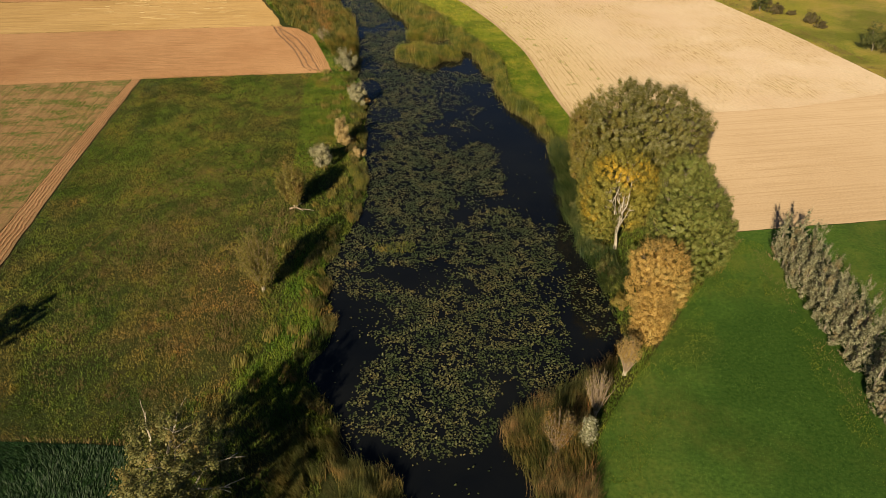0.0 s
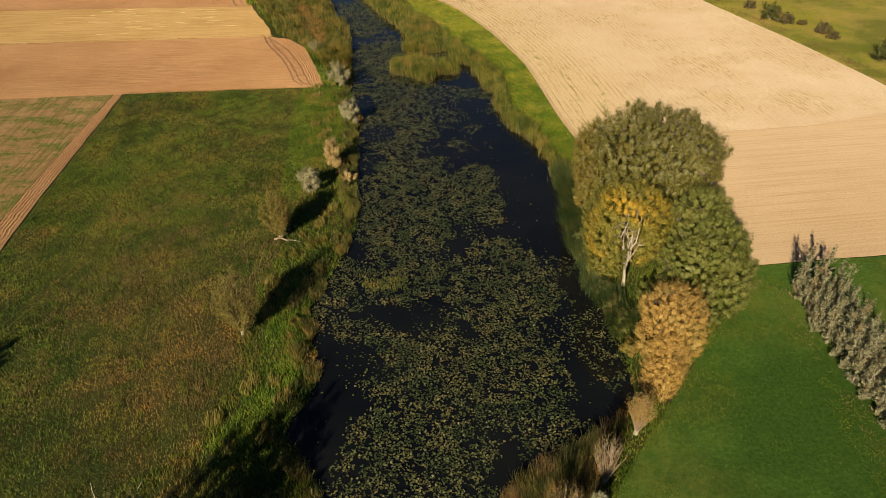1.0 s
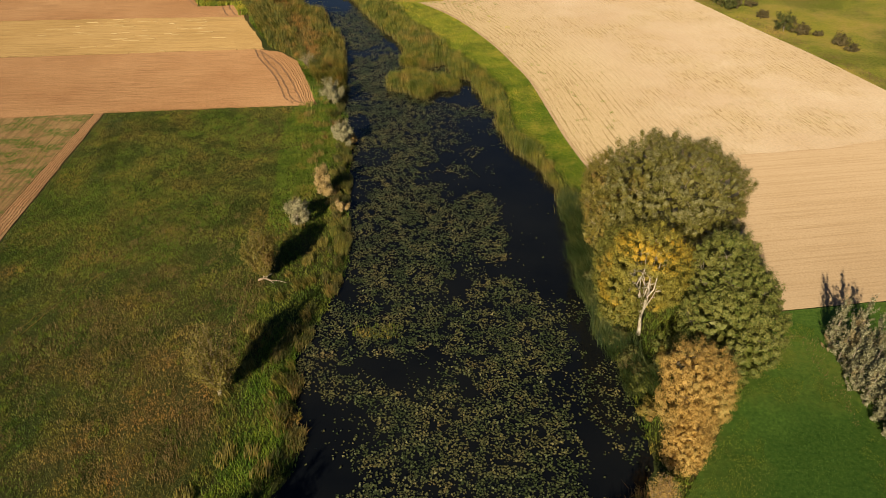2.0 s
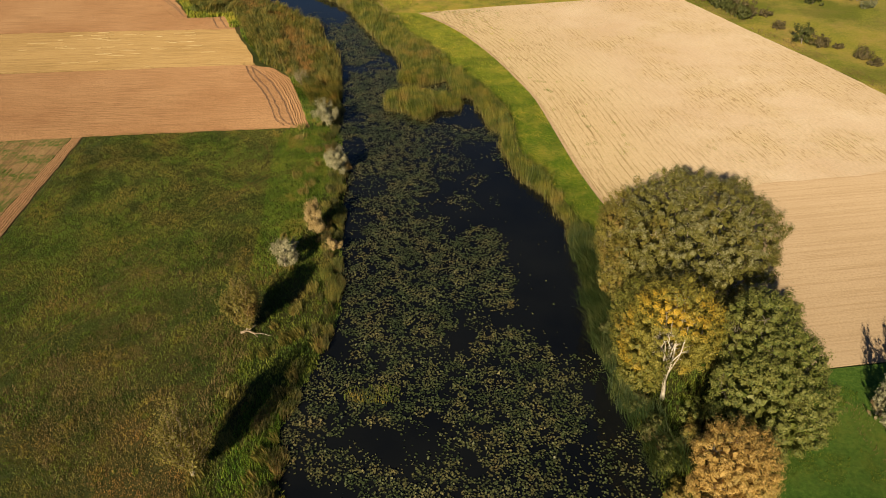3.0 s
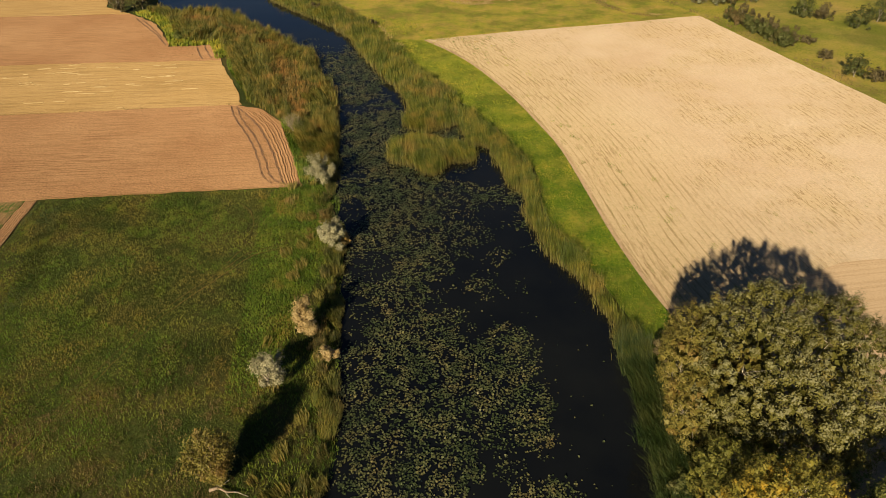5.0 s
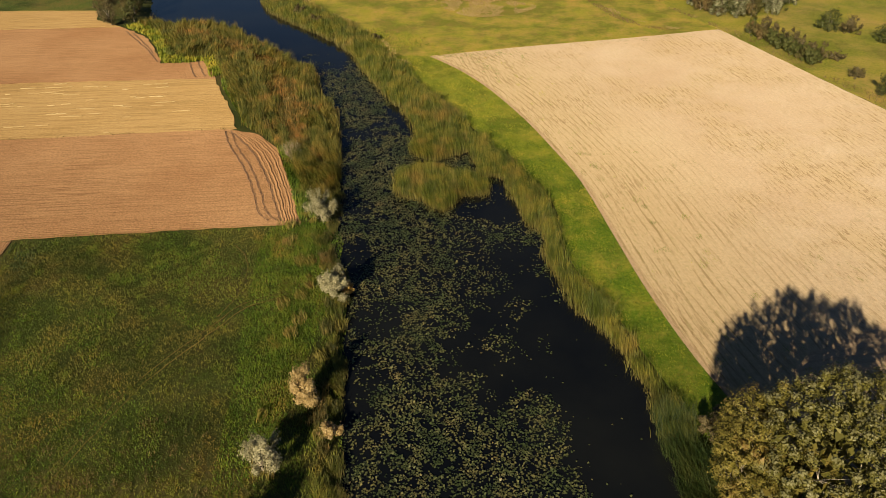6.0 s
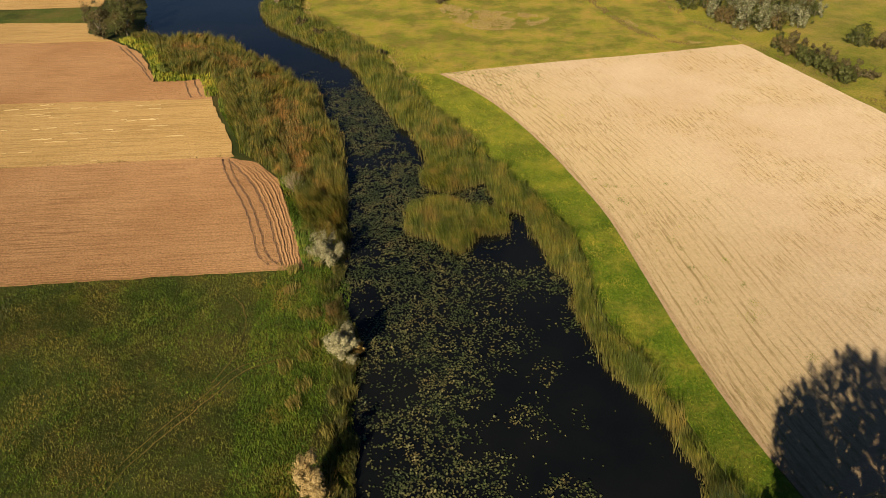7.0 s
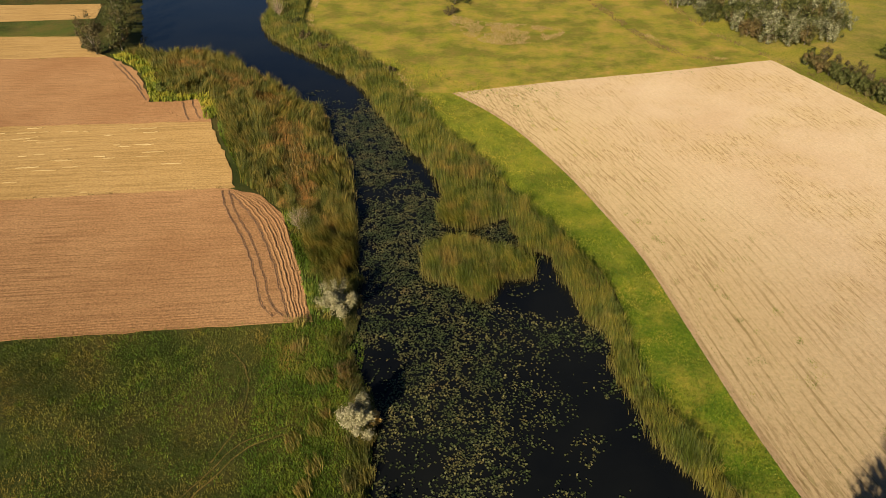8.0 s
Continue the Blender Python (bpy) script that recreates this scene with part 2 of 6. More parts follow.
PASTURE = turf("grazed_pasture", (0.170, 0.200, 0.018), (0.285, 0.282, 0.032), (0.395, 0.345, 0.055), (0.430, 0.290, 0.075), 0.49, 0.2, 0.2, 0.75, 0.0)
HILL = turf("rough_pasture", (0.130, 0.165, 0.016), (0.255, 0.255, 0.032), (0.390, 0.335, 0.064), (0.420, 0.290, 0.090), 0.52, 0.08, 0.25, 0.8, 0.03)
GREEN_STRIP = turf("green_strip", (0.045, 0.070, 0.012), (0.085, 0.115, 0.020), (0.130, 0.145, 0.032), (0.150, 0.115, 0.035), 0.5, 0.1)
SAND_STUBBLE = stubble("pale_stubble", (0.398, 0.288, 0.198), (0.455, 0.350, 0.256), (0.400, 0.294, 0.164), (0.190, 0.132, 0.060), (0.190, 0.122, 0.064), (0.140, 0.144, 0.034))
SAND_SOIL = tilled("sandy_soil", (0.262, 0.176, 0.098), (0.352, 0.250, 0.155), (0.402, 0.295, 0.190), 0.55, 0.58, None, 0.6, 0.10, 0.03, 0.0, False, 0.84)
BROWN_SOIL = tilled("brown_soil", (0.158, 0.077, 0.036), (0.338, 0.176, 0.083), (0.446, 0.258, 0.130), 0.40, 0.55, None, 0.6, 0.3, 0.08, 0.0, False, 0.56)
GOLD_STUBBLE = tilled("golden_stubble", (0.215, 0.130, 0.048), (0.400, 0.250, 0.099), (0.470, 0.308, 0.134), 0.6, 0.8, (0.53, 0.38, 0.19), 0.55, 0.14, 0.05)
STRIPED = tilled("weedy_soil", (0.105, 0.064, 0.026), (0.240, 0.145, 0.068), (0.305, 0.190, 0.094), 0.7, 0.85, (0.055, 0.088, 0.014), 0.53, 0.2, 0.03, 0.0, True)
STILL = water_surface()
PAD = foliage("lily_leaf", (0.042, 0.054, 0.017), (0.084, 0.094, 0.032), (0.146, 0.146, 0.058), (0.128, 0.110, 0.040), 0.64, 0.35, 0.4, 0.0, 0.30)
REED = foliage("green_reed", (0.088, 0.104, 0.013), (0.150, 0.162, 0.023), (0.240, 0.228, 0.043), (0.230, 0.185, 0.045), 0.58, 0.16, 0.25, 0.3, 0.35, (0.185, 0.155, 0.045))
RUST_REED = foliage("rusty_reed", (0.100, 0.076, 0.018), (0.190, 0.132, 0.030), (0.320, 0.225, 0.066), (0.310, 0.165, 0.044), 0.57, 0.35, 0.2, 0.3, 0.6)
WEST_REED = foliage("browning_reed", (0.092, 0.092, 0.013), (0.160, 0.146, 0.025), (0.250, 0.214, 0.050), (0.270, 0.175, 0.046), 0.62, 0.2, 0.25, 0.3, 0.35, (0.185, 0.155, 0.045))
SPIT_RUST = foliage("brown_reed", (0.105, 0.076, 0.030), (0.180, 0.126, 0.050), (0.280, 0.200, 0.088), (0.290, 0.165, 0.060), 0.60, 0.35, 0.2, 0.3, 0.6)
MEADOW_STRAW = foliage("meadow_straw", (0.150, 0.140, 0.030), (0.190, 0.168, 0.045), (0.230, 0.192, 0.060), None, 0.6, 0.3, 0.2, 0.3, 0.3)
# Deep green darkened further: the bank trees' shade is mixed into this colour.
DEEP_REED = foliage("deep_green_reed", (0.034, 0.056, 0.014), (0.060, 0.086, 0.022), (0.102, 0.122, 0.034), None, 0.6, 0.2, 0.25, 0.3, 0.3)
HERB = foliage("bank_herb", (0.078, 0.124, 0.012), (0.126, 0.184, 0.019), (0.200, 0.235, 0.033), (0.240, 0.180, 0.040), 0.58, 0.16, 0.2, 0.3, 0.25)
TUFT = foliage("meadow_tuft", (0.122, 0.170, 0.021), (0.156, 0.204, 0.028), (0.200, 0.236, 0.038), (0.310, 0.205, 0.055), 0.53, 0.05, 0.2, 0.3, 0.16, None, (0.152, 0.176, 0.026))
GREY_LEAF = foliage("grey_poplar_leaf", (0.098, 0.091, 0.016), (0.152, 0.138, 0.028), (0.216, 0.190, 0.050), (0.235, 0.174, 0.038), 0.60, 0.11, 0.3, 0.25)
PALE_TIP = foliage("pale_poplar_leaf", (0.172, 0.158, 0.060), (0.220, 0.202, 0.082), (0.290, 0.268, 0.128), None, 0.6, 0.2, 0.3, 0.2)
BANK_LEAF = foliage("bank_poplar_leaf", (0.105, 0.108, 0.016), (0.175, 0.165, 0.028), (0.260, 0.228, 0.052), (0.330, 0.225, 0.035), 0.62, 0.2, 0.3, 0.25)
YELLOW_LEAF = foliage("yellowing_leaf", (0.150, 0.138, 0.020), (0.245, 0.214, 0.036), (0.365, 0.300, 0.060), (0.520, 0.330, 0.032), 0.56, 0.20, 0.3, 0.25)
GREEN_LEAF = foliage("poplar_leaf", (0.078, 0.098, 0.016), (0.142, 0.158, 0.030), (0.230, 0.226, 0.058), (0.220, 0.200, 0.045), 0.62, 0.15, 0.3, 0.25)
WILLOW_LEAF = foliage("grey_olive_leaf", (0.098, 0.098, 0.026), (0.168, 0.158, 0.046), (0.250, 0.226, 0.080), (0.250, 0.172, 0.050), 0.60, 0.3, 0.3, 0.25)
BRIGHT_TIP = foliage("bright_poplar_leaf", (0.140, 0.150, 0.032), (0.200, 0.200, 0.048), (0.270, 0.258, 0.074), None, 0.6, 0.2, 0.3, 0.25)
GOLD_LEAF = foliage("golden_leaf", (0.320, 0.190, 0.044), (0.510, 0.325, 0.088), (0.640, 0.440, 0.150), (0.410, 0.300, 0.090), 0.60, 0.35, 0.3, 0.25)
OLIVE_LEAF = foliage("olive_willow_leaf", (0.120, 0.105, 0.018), (0.205, 0.172, 0.032), (0.300, 0.240, 0.060), (0.260, 0.165, 0.045), 0.60, 0.3, 0.3, 0.25)
SILVER_LEAF = foliage("silver_willow_leaf", (0.200, 0.180, 0.088), (0.340, 0.305, 0.172), (0.485, 0.445, 0.285), None, 0.6, 0.3, 0.3, 0.2)
FAR_SILVER = foliage("grey_willow_leaf", (0.120, 0.125, 0.055), (0.230, 0.225, 0.120), (0.420, 0.400, 0.260), (0.120, 0.125, 0.040), 0.55, 0.35, 0.3, 0.2)
STRAW_LEAF = foliage("straw_leaf", (0.280, 0.190, 0.070), (0.430, 0.305, 0.125), (0.550, 0.410, 0.200), None, 0.6, 0.3, 0.3, 0.2)
BRIGHT_STRAW = foliage("bright_straw", (0.350, 0.238, 0.100), (0.420, 0.298, 0.134), (0.510, 0.378, 0.184), None, 0.6, 0.3, 0.2, 0.1)
COLUMN_LEAF = foliage("columnar_poplar_leaf", (0.120, 0.116, 0.054), (0.240, 0.226, 0.125), (0.410, 0.388, 0.258), (0.290, 0.205, 0.095), 0.60, 0.35, 0.3, 0.2)
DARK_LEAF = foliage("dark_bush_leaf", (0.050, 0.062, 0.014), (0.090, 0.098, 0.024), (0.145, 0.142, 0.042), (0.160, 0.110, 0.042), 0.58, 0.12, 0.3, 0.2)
BROWN_LEAF = foliage("brown_bush_leaf", (0.072, 0.056, 0.022), (0.125, 0.096, 0.040), (0.190, 0.150, 0.068), None, 0.6, 0.2, 0.3, 0.2)
SPIT_REED = foliage("olive_reed", (0.070, 0.070, 0.017), (0.125, 0.116, 0.030), (0.205, 0.180, 0.055), (0.190, 0.135, 0.045), 0.60, 0.3, 0.25, 0.3, 0.4)
DRY_TUFT = foliage("dry_weed", (0.145, 0.098, 0.036), (0.222, 0.155, 0.060), (0.310, 0.226, 0.095), None, 0.6, 0.2, 0.2, 0.3)
ROOT_LEAF = foliage("root_crop_leaf", (0.012, 0.034, 0.009), (0.024, 0.056, 0.014), (0.040, 0.078, 0.021), None, 0.6, 0.2, 0.3, 0.2)
CROP_LEAF = foliage("young_crop_leaf", (0.048, 0.110, 0.012), (0.070, 0.146, 0.017), (0.102, 0.178, 0.024), (0.160, 0.180, 0.030), 0.63, 0.05, 0.2, 0.3, 0.2)
# Darker than the field's soil: the shade inside ruts is put into the colour.
RUT_SOIL = bark("shaded_rut_soil", (0.120, 0.062, 0.033), (0.225, 0.126, 0.068), 1.5)
TRACK_GRASS = turf("pressed_grass", (0.085, 0.085, 0.016), (0.150, 0.135, 0.027), (0.215, 0.180, 0.042), (0.240, 0.160, 0.055), 0.5, 0.1)
PALE_BARK = bark("pale_bark", (0.240, 0.190, 0.130), (0.560, 0.480, 0.370))
WHITE_BARK = bark("white_bark", (0.300, 0.240, 0.170), (0.600, 0.530, 0.430))
GREY_BARK = bark("grey_bark", (0.110, 0.085, 0.060), (0.300, 0.250, 0.190))
TWIG = bark("bare_twig", (0.180, 0.125, 0.080), (0.360, 0.265, 0.180))


# ---- geometry helpers ----
def curve(points, step=2.0, closed=False):
    """A smooth line through the points, as an array of places about a step apart."""
    p = np.array(points, float)
    k = len(p)
    out = []
    for i in range(k if closed else k - 1):
        q = [p[(i + j) % k] if closed else p[min(max(i + j, 0), k - 1)] for j in (-1, 0, 1, 2)]
        m = max(1, int(np.linalg.norm(q[2] - q[1]) / step))
        for s in np.arange(m) / m:
            out.append(0.5 * (2 * q[1] + (q[2] - q[0]) * s + (2 * q[0] - 5 * q[1] + 4 * q[2] - q[3]) * s ** 2 + (3 * q[1] - q[0] - 3 * q[2] + q[3]) * s ** 3))
    if not closed:
        out.append(p[-1])
    return np.array(out)


def straight(points, step=3.0, ragged=0.0, closed=True):
    """The outline through the points with straight sides, cut into steps, its edge a little ragged."""
    p = np.array(points, float)
    out = []
    for a, b in zip(p if closed else p[:-1], np.roll(p, -1, 0)):
        m = max(1, int(np.linalg.norm(b - a) / step))
        for s in np.arange(m) / m:
            q = a + (b - a) * s
            out.append(q + ragged * np.array([noise.noise((q[0] * 0.4, q[1] * 0.4, 3)), noise.noise((q[0] * 0.4, q[1] * 0.4, 9))]))
    return np.array(out)


def inside(outline, x, y):
    hit = np.zeros(np.shape(x), bool)
    for (x0, y0), (x1, y1) in zip(outline, np.roll(outline, -1, 0)):
        if y0 != y1:
            hit ^= ((y0 > y) != (y1 > y)) & (x < (x1 - x0) * (y - y0) / (y1 - y0) + x0)
    return hit


def gap(line, x, y, closed=True):
    """How far (x, y) lie from a line."""
    best = np.full(np.shape(x), 1e9)
    ends = zip(line, np.roll(line, -1, 0)) if closed else zip(line[:-1], line[1:])
    for a, b in ends:
        d = b - a
        s = np.clip(((x - a[0]) * d[0] + (y - a[1]) * d[1]) / max(d @ d, 1e-9), 0, 1)
        best = np.minimum(best, np.hypot(x - a[0] - s * d[0], y - a[1] - s * d[1]))
    return best


def ripple(x, y, scale, seed=0):
    """A cheap smooth noise for arrays, about -1 to 1."""
    out = 0
    for i in range(7):
        a = 2.399 * i + seed
        k = scale * (0.6 + 0.23 * i)
        out = out + np.sin(x * k * math.cos(a) + y * k * math.sin(a) + 1.7 * seed + i * i + 1.1 * np.sin(0.6 * k * (y * math.cos(a) - x * math.sin(a)) + i))
    return out / 3.2


def solid(name, verts, faces, material, parent=None, label="", smooth=False):
    """A mesh object out of arrays; under a parent it is a part."""
    me = bpy.data.meshes.new(name)
    me.from_pydata(verts, [], faces)
    me.materials.append(material)
    if smooth:
        me.polygons.foreach_set("use_smooth", [True] * len(me.polygons))
    me.update()
    ob = new(name, me)
    ob.parent = parent
    if label:
        ob["label"] = label
    return ob


def thing(name, x, y, z, label, category, group=""):
    ob = new(name)
    ob.location = (x, y, z)
    return tagged(ob, label, category, group)


# ---- the river's outline and the lie of the land ----
BANK_WEST = [(-2, -60), (-1, 10), (-4, 35), (-5, 42.5), (-7, 45.4), (-10, 45.8), (-11.6, 49.0), (-13.4, 54.5), (-16.6, 59.5), (-14.9, 65.6), (-15.9, 73.6), (-17.4, 81.6), (-14.8, 92.3),
             (-13.5, 99), (-14.6, 112), (-16.4, 130), (-17.2, 141), (-18.6, 146), (-21.3, 154), (-20.7, 160), (-21.4, 167), (-23.3, 182), (-25.2, 195),
             (-26.6, 203.6), (-30.7, 210.8), (-33.5, 221), (-36, 228), (-41.3, 233), (-48.4, 242), (-57.8, 253), (-62.7, 259.5), (-72, 264), (-86, 266),
             (-90, 271), (-98.1, 294.5), (-107, 320), (-115, 360), (-105, 420)]
BANK_EAST_SOUTH = [(9, -60), (9, 10), (9.2, 41.0), (8.4, 45.0), (7.0, 48.0), (6.8, 50.2), (8.4, 52.6), (12, 54.6), (16, 57.0), (20.4, 60.4), (22.6, 64.2), (23.4, 68), (23.2, 72), (22.4, 78), (20.9, 86), (20.3, 94),
             (20.5, 103), (21, 112), (20.2, 121), (18.3, 129.5)]
BANK_EAST_NORTH = [(15, 136), (13.7, 140.5), (12.4, 145), (11.7, 148.2), (12.4, 151), (12.3, 154.4), (10.6, 157.2), (9.8, 160.3), (8.8, 164),
             (7.8, 166.2), (8.2, 169.8), (7, 172.8), (5.4, 173.9), (3.4, 173.6), (2.6, 175.2), (3.3, 177.6), (1.9, 180), (2.2, 182.4), (1, 183.8), (-2.1, 181.8), (-4.9, 180.3), (-8.6, 181.7), (-10, 184.4), (-9, 188.4), (-8.7, 191.8),
             (-10.3, 195), (-11.6, 201), (-17.4, 213), (-23.8, 230), (-27.9, 240), (-34.5, 251), (-46.7, 265.5),
             (-57, 279), (-62, 293), (-62, 305), (-66, 325), (-60, 360), (-70, 420)]
ISLAND = curve([(-11.1, 175.4), (-11.8, 169.9), (-10.8, 166.8), (-8.7, 166.4), (-6.3, 164.6), (-4.2, 161.9), (-2.4, 163.4), (-1.2, 166), (1.5, 167.3), (3.5, 167), (4.5, 169.6),
                (2.4, 171.8), (-0.9, 174.6), (-4.2, 177), (-7.7, 177.2)], 1.0, True)
EDGE_WEST, EDGE_EAST = curve(BANK_WEST, 1.2), curve(BANK_EAST_SOUTH + BANK_EAST_NORTH, 1.2)
for edge in (EDGE_WEST, EDGE_EAST):
    edge[:, 0] += 0.40 * ripple(edge[:, 0], edge[:, 1], 0.7, 4) + 0.28 * ripple(edge[:, 0], edge[:, 1], 1.7, 9)
RIVER = np.concatenate([EDGE_WEST, EDGE_EAST[::-1]])


def wet(x, y):
    return inside(RIVER, x, y) & ~inside(ISLAND, x, y)


def land(x, y):
    """The ground's height: level fields, a bank down to the water, a bed below it."""
    x, y = np.asarray(x, float), np.asarray(y, float)
    d = np.minimum(gap(RIVER, x, y), gap(ISLAND, x, y))
    s = np.clip(d / 3.0, 0, 1)
    dry = WATER + 0.06 + 0.80 * s * s * (3 - 2 * s) - 0.03 * (1 + ripple(x, y, 0.7, 2)) * s
    dry = np.where(inside(ISLAND, x, y), np.minimum(dry, WATER + 0.2), dry)
    return np.where(wet(x, y), WATER - 0.15 - 0.5 * np.minimum(d, 3), dry)


def field(name, outline, material, label, turn=0.0, step=5.0, z=0.06, along=None):
    """A patch of worked land: a sheet with an edge, and rows that run at turn degrees or along a line."""
    outline = np.asarray(outline)
    lo, hi = outline.min(0), outline.max(0)
    gx, gy = np.meshgrid(np.arange(lo[0], hi[0], step), np.arange(lo[1], hi[1], step))
    gx, gy = gx.ravel() + rng.uniform(-1, 1, gx.size) * step * 0.2, gy.ravel() + rng.uniform(-1, 1, gy.size) * step * 0.2
    ok = inside(outline, gx, gy)
    ok[ok] = gap(outline, gx[ok], gy[ok]) > step * 0.4
    pts = np.concatenate([outline, np.stack([gx[ok], gy[ok]], 1)])
    from mathutils import geometry
    k = len(outline)
    v, _, f, *_ = geometry.delaunay_2d_cdt([Vector(q) for q in pts], [(i, (i + 1) % k) for i in range(k)], [], 1, 1e-4)
    bm = bmesh.new()
    vs = [bm.verts.new((q.x, q.y, z + 0.02 * noise.noise((q.x * 0.2, q.y * 0.2, 1)))) for q in v]
    for t in f:
        bm.faces.new([vs[i] for i in t])
    bmesh.ops.recalc_face_normals(bm, faces=bm.faces)
    if bm.faces and sum(q.normal.z for q in bm.faces) < 0:
        bmesh.ops.reverse_faces(bm, faces=bm.faces)
    rim = bmesh.ops.extrude_edge_only(bm, edges=[e for e in bm.edges if e.is_boundary])
    for q in rim["geom"]:
        if isinstance(q, bmesh.types.BMVert):
            q.co.z -= 0.25
    uv = bm.loops.layers.uv.new("rows")
    c, s = math.cos(radians(turn)), math.sin(radians(turn))
    bm.verts.index_update()
    xy = np.array([q.co[:2] for q in bm.verts])
    across, far = -xy[:, 0] * s + xy[:, 1] * c, xy[:, 0] * c + xy[:, 1] * s
    if along is not None:
        across = gap(along, xy[:, 0], xy[:, 1], False)
    for q in bm.faces:
        for l in q.loops:
            l[uv].uv = (across[l.vert.index], far[l.vert.index])
    me = bpy.data.meshes.new(name)
    bm.to_mesh(me)
    bm.free()
    me.materials.append(material)
    return tagged(new(name, me), label, "field", "", "structure")


# ---- ground and water ----
def ground_sheet():
    def spread(lo, hi, reach):
        fine = np.arange(lo, hi + 0.1, 1.4)
        out = np.cumsum(1.4 * 1.35 ** np.arange(1, 40))
        out = out[out < reach]
        return np.concatenate([(lo - out)[::-1], fine, hi + out])
    xs, ys = spread(-118, 60, 2500), spread(25, 330, 2500)
    gx, gy = np.meshgrid(xs, ys)
    gz = land(gx.ravel(), gy.ravel())
    v = np.stack([gx.ravel(), gy.ravel(), gz], 1)
    w, h = len(xs), len(ys)
    i = (np.arange(h - 1)[:, None] * w + np.arange(w - 1)[None]).ravel()
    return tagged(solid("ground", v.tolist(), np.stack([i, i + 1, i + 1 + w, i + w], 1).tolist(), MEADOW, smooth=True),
                  "rough autumn meadow, green going brown, beside the river", "ground", "", "structure")


ground_sheet()
bm = bmesh.new()
bm.faces.new([bm.verts.new((x, y, WATER)) for x, y in ((-135, -80), (45, -80), (45, 440), (-135, 440))])
me = bpy.data.meshes.new("water")
bm.to_mesh(me)
bm.free()
me.materials.append(STILL)
tagged(new("water", me), "still dark river water with lily pads on it", "water", "", "structure")

# ---- fields ----
TAN_EDGE = curve([(30.2, 117), (28.2, 123.5), (26.6, 130), (24.6, 141), (22.8, 155), (20.7, 170.6), (17.9, 181.6), (13, 197.8), (6.4, 214.4), (0.2, 225.7), (-6.9, 235.3)], 3.0)
REED_EDGE = curve([(31, 96), (27, 108), (24, 118), (20.4, 131), (18.4, 138), (15.1, 147.5), (14.9, 162.7), (10.6, 175.3), (7, 181.8), (0.7, 197), (-7.2, 213.4), (-13.1, 227.6),
                   (-20.2, 244.3), (-28.3, 260.2), (-38.8, 274), (-50, 300), (-50, 420)], 3.0)
field("field_stubble_east", np.concatenate([TAN_EDGE, straight([(-6.9, 235.3), (19.6, 242), (47.7, 247.7), (72.6, 253.9), (83.2, 219), (94.3, 184.6), (102.6, 151.9), (98.3, 143.6),
      (74, 136), (56.4, 133.5), (42, 127), (30.2, 117)], 3, 0.3, False)[1:]]), SAND_STUBBLE, "pale sandy stubble field with weedy drill lines", 105, 4.0, 0.06, TAN_EDGE)
field("field_soil_east", straight([(30.4, 117.4), (42, 127.6), (56.4, 134.0), (74, 136.5), (98.3, 144.1), (102.6, 151), (116, 97.5), (70.9, 92.1), (45.5, 89), (37, 91)], 3, 0.3), SAND_SOIL,
      "bare tan sandy soil, freshly harrowed", 8, 5.0, 0.045)
field("field_crop_east", straight([(45.5, 88.7), (71, 91.8), (116, 97.2), (116, -40), (13, -40), (14.8, 41.2), (16.7, 48.3), (20.6, 54.8), (26.4, 62.3), (31, 68.7), (35.9, 74.7)], 3, 0.5), LAWN,
      "smooth bright green field of young crop", 70)
field("field_brown_west", straight([(-26.6, 157.6), (-30.2, 168.7), (-35.6, 184.4), (-40.8, 190.9), (-47.8, 193.5), (-85, 190), (-170, 183), (-170, 146), (-102.5, 150.4), (-71.2, 154), (-45.2, 156.3)], 1.5, 0.3),
      BROWN_SOIL, "harrowed reddish-brown soil with wheel tracks at its end", 4)
field("field_stubble_west", straight([(-45.6, 193.4), (-48.0, 200), (-54.9, 214.7), (-57.4, 221.3), (-101, 220), (-180, 215), (-180, 183), (-85, 190.2)], 1.5, 0.8), GOLD_STUBBLE,
      "strip of golden stubble with straw left in lines", 4)
field("field_brown_north", straight([(-57.4, 221.5), (-63.6, 234), (-67.4, 232.5), (-74.4, 232.4), (-80, 244), (-86.2, 254), (-95.9, 262.3), (-123, 261.3), (-200, 258), (-200, 215.2), (-101, 220.2)], 1.5, 0.8),
      BROWN_SOIL, "further strip of harrowed brown soil", 4)
field("field_pale_north", straight([(-96, 262.6), (-106, 270), (-109, 279), (-133, 279.8), (-210, 277), (-200, 258.2), (-123, 261.5)], 3, 0.4), GOLD_STUBBLE, "narrow pale strip of stubble", 3)
field("field_green_north", straight([(-109, 279.2), (-113, 296), (-140, 294), (-210, 290), (-210, 277.2), (-133, 280)], 3, 0.4), GREEN_STRIP, "narrow green and brown strip of stalks", 3)
field("field_stubble_north", straight([(-113, 296.2), (-117, 312), (-150, 312), (-230, 308), (-210, 290.2), (-140, 294.2)], 3, 0.4), GOLD_STUBBLE, "far pale stubble field below trees", 3)
field("field_weedy_west", straight([(-73.4, 153.6), (-102.5, 150.2), (-170, 146), (-170, 20), (-64.6, 20), (-69.6, 80), (-71.6, 110)], 3, 0.4), STRIPED, "brown soil striped with green regrowth", 93)
